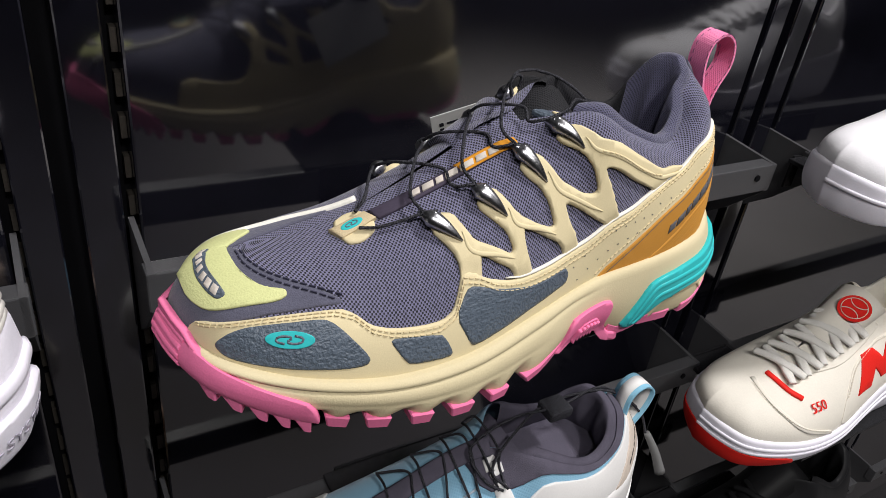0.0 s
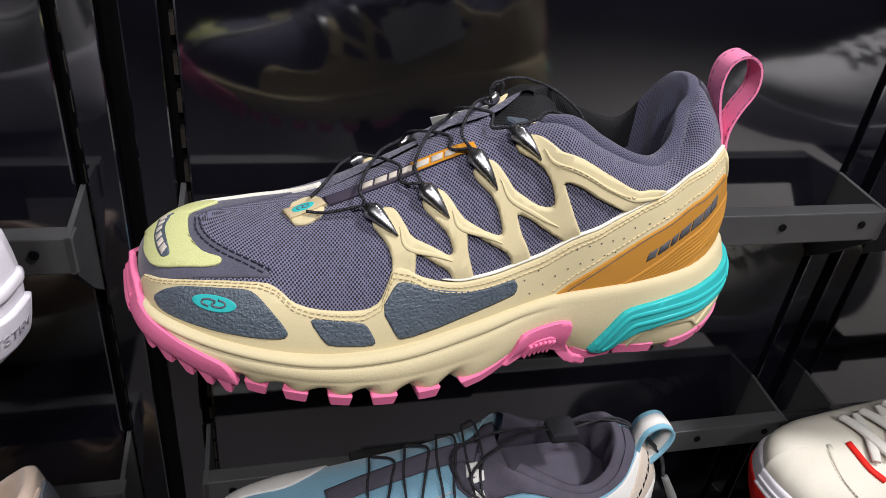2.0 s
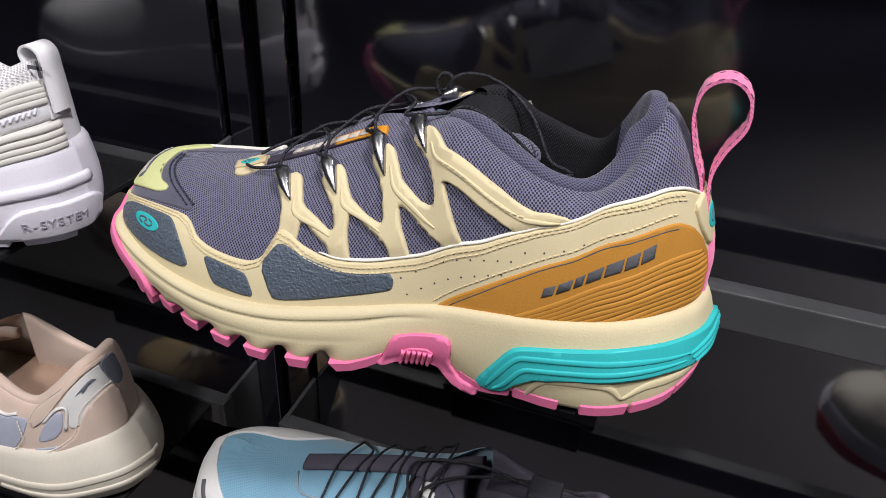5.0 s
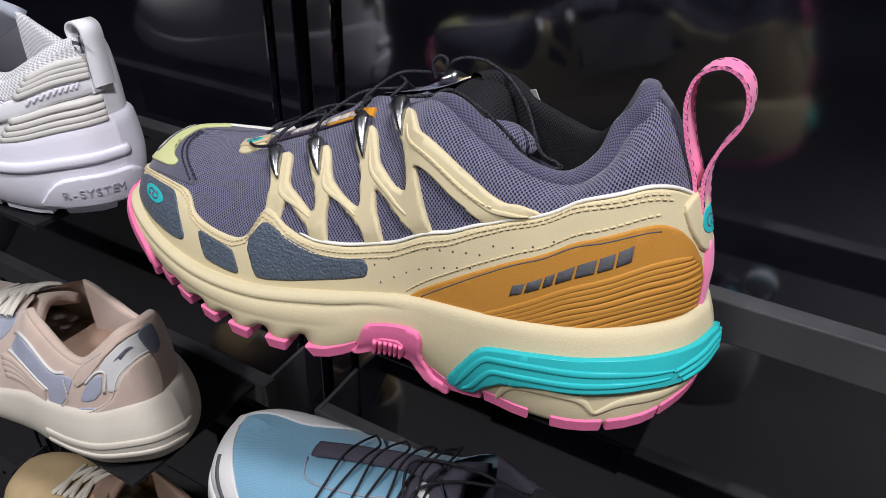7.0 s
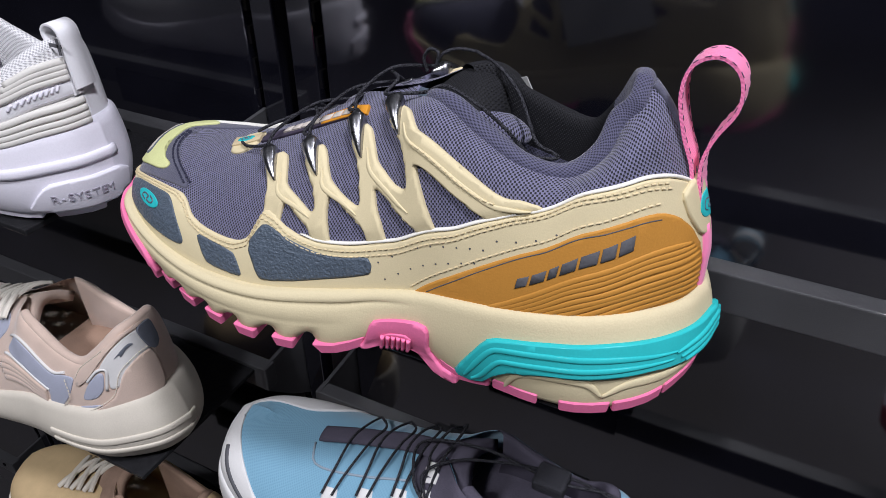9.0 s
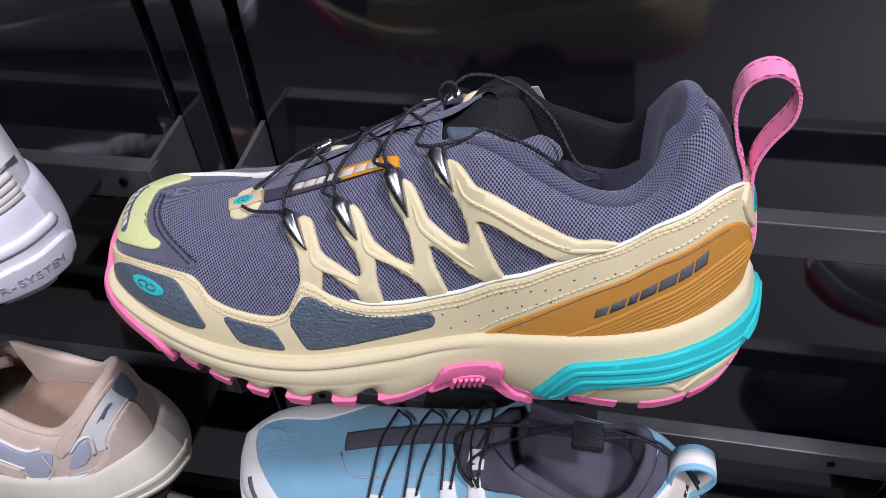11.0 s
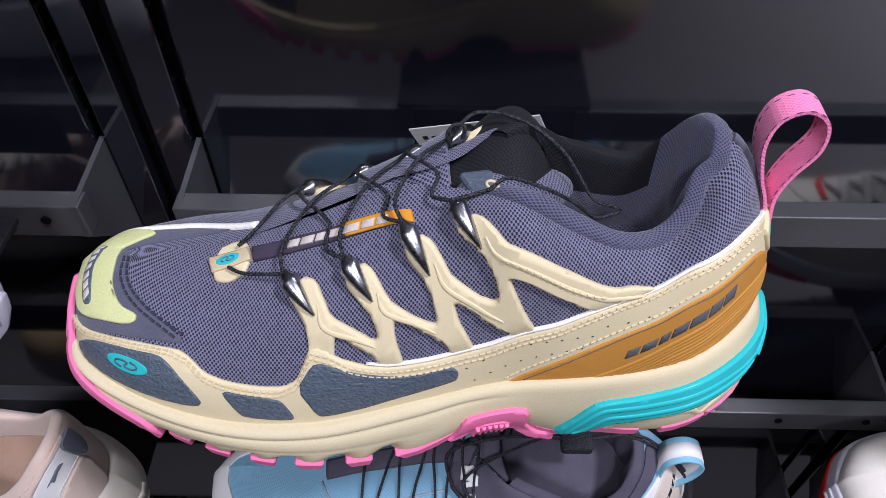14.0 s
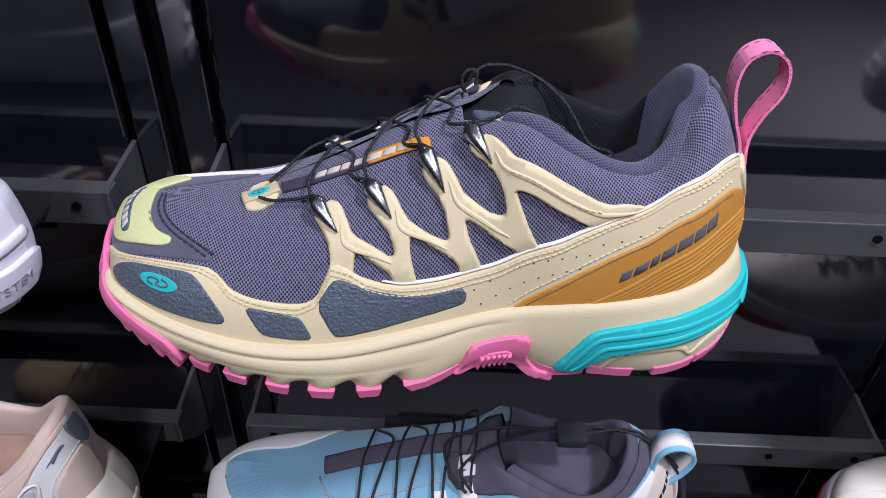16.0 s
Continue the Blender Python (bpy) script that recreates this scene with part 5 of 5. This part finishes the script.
flat_laces(beige_form, (4.6, 5.15, 5.7, 6.25), 0.72, beige, IVORY, 0.0065)
shelf(-0.115, 0.9655, 0.19)

# sky-blue trail shoe
sky_rows = [r[:5] + (r[5] - 0.185 * min(k / 9, 1) * HERO_ROWS[k][5],) + r[6:] for k, r in enumerate(low_rows(1.025, 1.0, 0.94, 0.006))]
sky_form = Form(sky_rows, [(0.003, 0.002 + 0.008 * max(0, 1 - k / 3), 0.003) for k in range(16)], 0.85)
SKY_AT = (0.046, 0.247, 0.979)
sky_shoe = base_shoe("trail_shoe", SKY_AT, sky_form, "sky blue and white trail shoe with charcoal collar and quick laces", SKY, CHAR, CLOUD)
insole(sky_form, sky_shoe, CHAR, 7.2, 0.066)
tongue_of(sky_form, sky_shoe, CHAR, 0.128, 0.082, 0.178, 0.102)
patch("toe_guard", sky_form, [(4.4, 0.0), (4.2, 0.12), (3.5, 0.24), (2.8, 0.46), (2.0, 0.62), (1.0, 0.66), (0, 0.68), (-1.0, 0.70), (-2, 0.78), (-3.2, 0.84), (-4, 0.6), (-4.4, 0.0)], CLOUD, sky_shoe, 0.0012, rounds=2, label="cloud white toe guard")
ribbon("dark_slash", sky_form, [(1.9, 0.42), (2.5, 0.24), (3.2, 0.12)], INK, sky_shoe, 0.0032, 0.0012, 0.0010, n=14)
patch("side_film", sky_form, [(4.4, 0.0), (4.6, 0.22), (5.0, 0.34), (5.6, 0.24), (6.4, 0.26), (7.2, 0.42), (8.2, 0.60), (9.8, 0.66), (11.2, 0.72), (13.0, 0.66), (14.9, 0.62), (14.9, 0.0)], CLOUD, sky_shoe, 0.0012, rounds=1)
for k, i in enumerate((4.75, 5.4, 6.05, 6.75)):
    ribbon("eyestay_lobe", sky_form, [(i, 0.60 + 0.02 * k, 1.0), (i + 0.03, 0.50, 1.3), (i + 0.12, 0.28, 1.7)], CLOUD, sky_shoe, 0.0085, 0.0018, n=14)
patch("collar_panel", sky_form, [(6.3, 0.64), (6.2, 0.98), (7.4, 0.98), (8.6, 0.985), (10.4, 0.99), (12.6, 0.985), (15.0, 0.98), (15.0, 0.72), (12.6, 0.72), (11.0, 0.80), (9.6, 0.76), (8.2, 0.70), (7.2, 0.56)], CHAR, sky_shoe, 0.0014, rounds=1, label="charcoal textile collar")
patch("heel_film", sky_form, [(11.2, 0.02), (12.0, 0.42), (13.4, 0.62), (15.0, 0.66), (15.0, 0.02)], material("oat_film", (0.60, 0.52, 0.45), 0.5), sky_shoe, 0.0008, 0.0010, rounds=1)
wedge_word(sky_form, (12.2, 0.22), (14.3, 0.42), 0.06, sky_shoe, DARK_INK, 0.0014, (1, 1, 0.8, 1.2, 1.3, 1.1, 1.1))
ribbon("lace_cover", sky_form, [(3.95, 0.96), (4.6, 0.98), (5.3, 0.985), (6.2, 0.985), (7.0, 0.97)], CHAR, sky_shoe, 0.012, 0.002, 0.003, n=24, label="charcoal lace cover band")
ribbon("clear_edge", sky_form, [(6.2, 0.70), (5.2, 0.70), (4.2, 0.74), (3.85, 0.90), (-3.85, 0.93), (-4.2, 0.80), (-5.2, 0.74), (-6.4, 0.72)][:4], material("clear_film", (0.30, 0.36, 0.42), 0.25), sky_shoe, 0.0014, 0.0010, n=20)
patch("side_mark", sky_form, [(6.55, 0.76), (6.62, 0.86), (6.95, 0.88), (6.98, 0.84), (6.78, 0.82), (7.05, 0.80), (7.0, 0.72), (6.62, 0.70), (6.6, 0.735), (6.82, 0.75)], CLOUD, sky_shoe, 0.0004, 0.0016, rounds=0)
sky_nodes = [(4.75, 0.58), (5.4, 0.60), (6.05, 0.62), (6.75, 0.64)]


def sky_lift(i, v, h):
    return sky_form.f(i, v) + normal_at(sky_form.f, abs(i), min(v, 0.97)) * h * np.array([1, 1 if i > 0 else -1, 1])


for k in range(4):
    i, v = sky_nodes[k]
    for a, b in ((-0.10, -0.02), (0.10, 0.42)):
        pts = [sky_lift(i + a, v - 0.03, 0.003), sky_lift(i + a + (b - a) * 0.3, v + 0.14, 0.0025), sky_lift(i + b, 0.93, 0.0055), sky_lift(-(i + b + 0.08), 0.92, 0.005), sky_lift(-(i + 0.1), 0.72, 0.004)]
        part("lace", tube(bmesh.new(), pts, 0.0008, 6, 36), CORD, sky_shoe)
part("lace", tube(bmesh.new(), [sky_lift(6.75, 0.60, 0.004), sky_lift(6.4, 0.72, 0.005), sky_lift(6.5, 0.95, 0.010), np.array([0.185, 0.0, 0.107]), np.array([0.225, 0.004, 0.098]), np.array([0.260, 0.003, 0.104]), np.array([0.284, -0.012, 0.088]), np.array([0.290, -0.020, 0.070])], 0.0009, 6, 70), CORD, sky_shoe)
part("lace", tube(bmesh.new(), [sky_lift(6.9, 0.60, 0.004), sky_lift(6.7, 0.76, 0.006), np.array([0.180, -0.010, 0.106]), np.array([0.222, 0.010, 0.097]), np.array([0.260, 0.001, 0.103]), np.array([0.286, -0.010, 0.087]), np.array([0.291, -0.019, 0.070])], 0.0009, 6, 70), CORD, sky_shoe)
part("cord_lock", boxes((0.214, -0.004, 0.094, 0.232, 0.012, 0.102), bevel=0.002), CORD, sky_shoe, "black cord lock")
pull_tag = bmesh.new()
tube(pull_tag, [(0.290, -0.020, 0.072), (0.296, -0.027, 0.058), (0.301, -0.033, 0.042)], 0.0036, 8, 10, lambda t: 0.6 + 0.5 * t)
part("lace_pull", pull_tag, material("smoke_rubber", (0.16, 0.16, 0.16), 0.4), sky_shoe, "smoke grey rubber lace pull")
hx, hz = sky_form.f(15, 1.0)[0], sky_form.f(15, 1.0)[2]
SKY_WEB = material("sky_webbing", (0.25, 0.50, 0.66), 0.7, fine=1800, bump=0.6)
sky_pts = [(hx + 0.012, hz - 0.028), (hx + 0.008, hz - 0.010), (hx + 0.010, hz + 0.004), (hx + 0.020, hz + 0.009), (hx + 0.029, hz + 0.002), (hx + 0.027, hz - 0.011), (hx + 0.016, hz - 0.028)]
sl = web_loop(sky_shoe, sky_pts, 0.0075, SKY_WEB, label="sky blue pull loop with a pale centre stripe")
sl.location = (0.0, -0.008, 0.003)
web_loop(sl, sky_pts, 0.0042, CLOUD, "stripe", thick=0.0018)
sole_lines(sky_form, sky_shoe, CLOUD, (0.5,), 3, 15, 0.003, 0.0012)
lugs(sky_form, [(3.2, 3.9), (4.1, 4.8), (5.0, 5.8), (6.0, 7.0), (8.8, 10.2), (10.5, 12.0), (12.3, 14.0)], sky_shoe, CHAR, 0.004, 0.018, 0.003, sides=(1,))
size_label = part("size_label", boxes((-0.016, -0.006, 0, 0.016, 0.006, 0.0006)), CLOUD, sky_shoe, "white printed size label")
size_label.matrix_local = pose(0.226, -0.016, 0.0620, 12, 0, -3)
for k in range(2):
    part("print_line", boxes((-0.010 + 0.003 * k, 0.001 - 0.004 * k, 0.0006, 0.010 - 0.003 * k, 0.0027 - 0.004 * k, 0.0009)), INK, size_label)
shelf(0.215, 0.9745, 0.13)

# ivory court shoe with red
court_form = Form(low_rows(1.04, 1.0, 0.80, 0.002), [(0.003, 0.0, 0.002)] * 16, 0.9)
COURT_AT = (0.448, 0.262, 0.967)
court = base_shoe("court_shoe", COURT_AT, court_form, "ivory leather court shoe with red trim and white laces", IVORY, IVORY, WHITE_FOAM)
insole(court_form, court, IVORY, 7.2, 0.05)
tongue = tongue_of(court_form, court, IVORY, 0.115, 0.076, 0.172, 0.112)
badge = bmesh.new()
bmesh.ops.create_circle(badge, cap_ends=True, segments=28, radius=0.0135, matrix=Matrix.Translation((0.154, -0.007, 0.1010)) @ pose(0, 0, 0, 6, -32, 0))
badge = part("badge", badge, RED, tongue, "round red printed badge")
rings = bmesh.new()
on_badge = Matrix.Translation((0.154, -0.007, 0.1010)) @ pose(0, 0, 0, 6, -32, 0)
for cx, r, a0, a1 in ((0.0, 0.0105, 0.0, 6.28), (0.012, 0.010, 2.2, 4.08), (-0.012, 0.010, -0.94, 0.94)):
    tube(rings, [on_badge @ Vector((cx + r * math.cos(a), r * math.sin(a), 0.0004)) for a in np.linspace(a0, a1, 20)], 0.0004, 4, 30)
part("badge_line", rings, IVORY, badge)
ribbon("toe_seam", court_form, [(4.6, 0.06), (3.6, 0.22), (3.0, 0.5), (2.75, 0.75), (2.7, 0.98), (-2.7, 0.8)][:5], IVORY, court, 0.004, 0.0012, n=30)
patch("eyestay", court_form, [(4.2, 0.78), (4.6, 0.70), (5.4, 0.60), (6.4, 0.62), (7.2, 0.70), (7.0, 0.86), (6.2, 0.86), (5.2, 0.84), (4.4, 0.88)], IVORY, court, 0.0014, rounds=2)
ribbon("red_trim", court_form, [(3.40, 0.96), (3.46, 0.85), (3.58, 0.70), (3.82, 0.57)], RED, court, 0.0048, 0.0016, 0.0008, n=20)
flat_laces(court_form, (3.75, 4.3, 4.85, 5.4, 5.95), 0.73, court, material("white_lace", (0.72, 0.70, 0.66), 0.8, fine=1800, bump=0.6), 0.0075, 0.005)
patch("side_emblem", court_form, [(5.6, 0.25), (6.0, 0.56), (6.5, 0.56), (7.0, 0.40), (7.3, 0.56), (7.8, 0.56), (7.4, 0.22), (6.9, 0.22), (6.5, 0.36), (6.2, 0.22)], RED, court, 0.0012, 0.0006, rounds=0, label="red leather side emblem")
patch("side_overlay", court_form, [(4.9, 0.0), (5.1, 0.3), (5.6, 0.52), (6.3, 0.58), (7.4, 0.62), (9.0, 0.68), (9.6, 0.3), (9.4, 0.0)], IVORY, court, 0.0007, rounds=2)
lettering("550", 0.0115, on_surface(court_form.f, 4.2, 0.42, 0.0012, -3), RED, court)
stitches(court_form, [[(4.5, 0.10), (3.5, 0.26), (2.9, 0.52), (2.62, 0.76), (2.55, 0.95)], [(5.2, 0.33), (5.65, 0.49), (6.3, 0.55), (7.4, 0.59)]], court, BONE, lift=0.0016)
sole_lines(court_form, court, WHITE_FOAM, (0.55, 0.74), 0, 15, 0.003, 0.0012)
patch("toe_outsole", court_form, [(3.6, 0.0), (3.4, 0.40), (2.5, 0.46), (1.2, 0.52), (0.0, 0.56), (-1.2, 0.52), (-3.2, 0.4), (-3.2, 0.0)], RED, court, 0.0012, fn=court_form.g, rounds=1, label="red rubber toe")
shelf(0.60, 0.9655, 0.15)

# white court shoe
plain_form = Form(low_rows(1.04, 1.0, 0.80, 0.002), [(0.003, 0.0, 0.002)] * 16, 0.9)
plain = base_shoe("court_shoe", (0.502, 0.272, 1.1775), plain_form, "plain white leather court shoe", WHITE, WHITE, WHITE_FOAM)
insole(plain_form, plain, WHITE, 7.2, 0.05)
tongue_of(plain_form, plain, WHITE, 0.115, 0.076, 0.172, 0.108)
patch("toe_overlay", plain_form, [(4.6, 0.0), (4.2, 0.3), (3.2, 0.55), (2.6, 0.8), (2.4, 0.98), (-2.4, 0.9), (-3.4, 0.4), (-3.6, 0.0), (-2, 0.0), (0, 0.0), (2, 0.0)][:4] + [(3.4, 0.7), (4.4, 0.62), (5.4, 0.4), (5.6, 0.0)], WHITE, plain, 0.0010, rounds=2)
flat_laces(plain_form, (4.3, 4.8, 5.3, 5.8), 0.76, plain, WHITE, 0.0075, 0.005)
stitches(plain_form, [[(4.3, 0.1), (3.4, 0.34), (2.9, 0.6), (2.7, 0.95)], [(4.4, 0.1), (3.5, 0.36), (3.0, 0.62), (2.8, 0.95)]], plain, BONE, lift=0.0006)
sole_lines(plain_form, plain, WHITE_FOAM, (0.62,), 0, 15, 0.003, 0.0014)
shelf(0.64, 1.1760, 0.15)

# lower row
tan_form = Form(low_rows(1.0, 1.0, 0.9), [(0.003, 0.0, 0.003)] * 16, 0.9)
tan = base_shoe("suede_shoe", (-0.285, 0.25, 0.756), tan_form, "tan suede shoe with a brown collar", TAN, BROWN, BONE)
tongue_of(tan_form, tan, BROWN, 0.12, 0.085, 0.17, 0.115)
patch("collar_panel", tan_form, [(6.4, 0.5), (6.2, 0.98), (9, 0.98), (12, 0.98), (15, 0.98), (15, 0.4), (11, 0.4), (8, 0.4)], BROWN, tan, 0.0012, rounds=1)
flat_laces(tan_form, (4.3, 4.9, 5.5), 0.76, tan, BONE, 0.006)
shelf(-0.13, 0.7545, 0.15)
dark_form = Form(low_rows(1.0, 1.0, 0.95), [(0.003, 0.0, 0.003)] * 16, 0.9)
dark = base_shoe("leather_shoe", (0.44, 0.25, 0.756), dark_form, "black leather low shoe", BLACK_SHOE, BLACK_SHOE, BLACK_SHOE)
tongue_of(dark_form, dark, BLACK_SHOE, 0.12, 0.09, 0.175, 0.125)
flat_laces(dark_form, (4.3, 4.9, 5.5), 0.76, dark, BLACK_SHOE, 0.006)
shelf(0.60, 0.7545, 0.15)
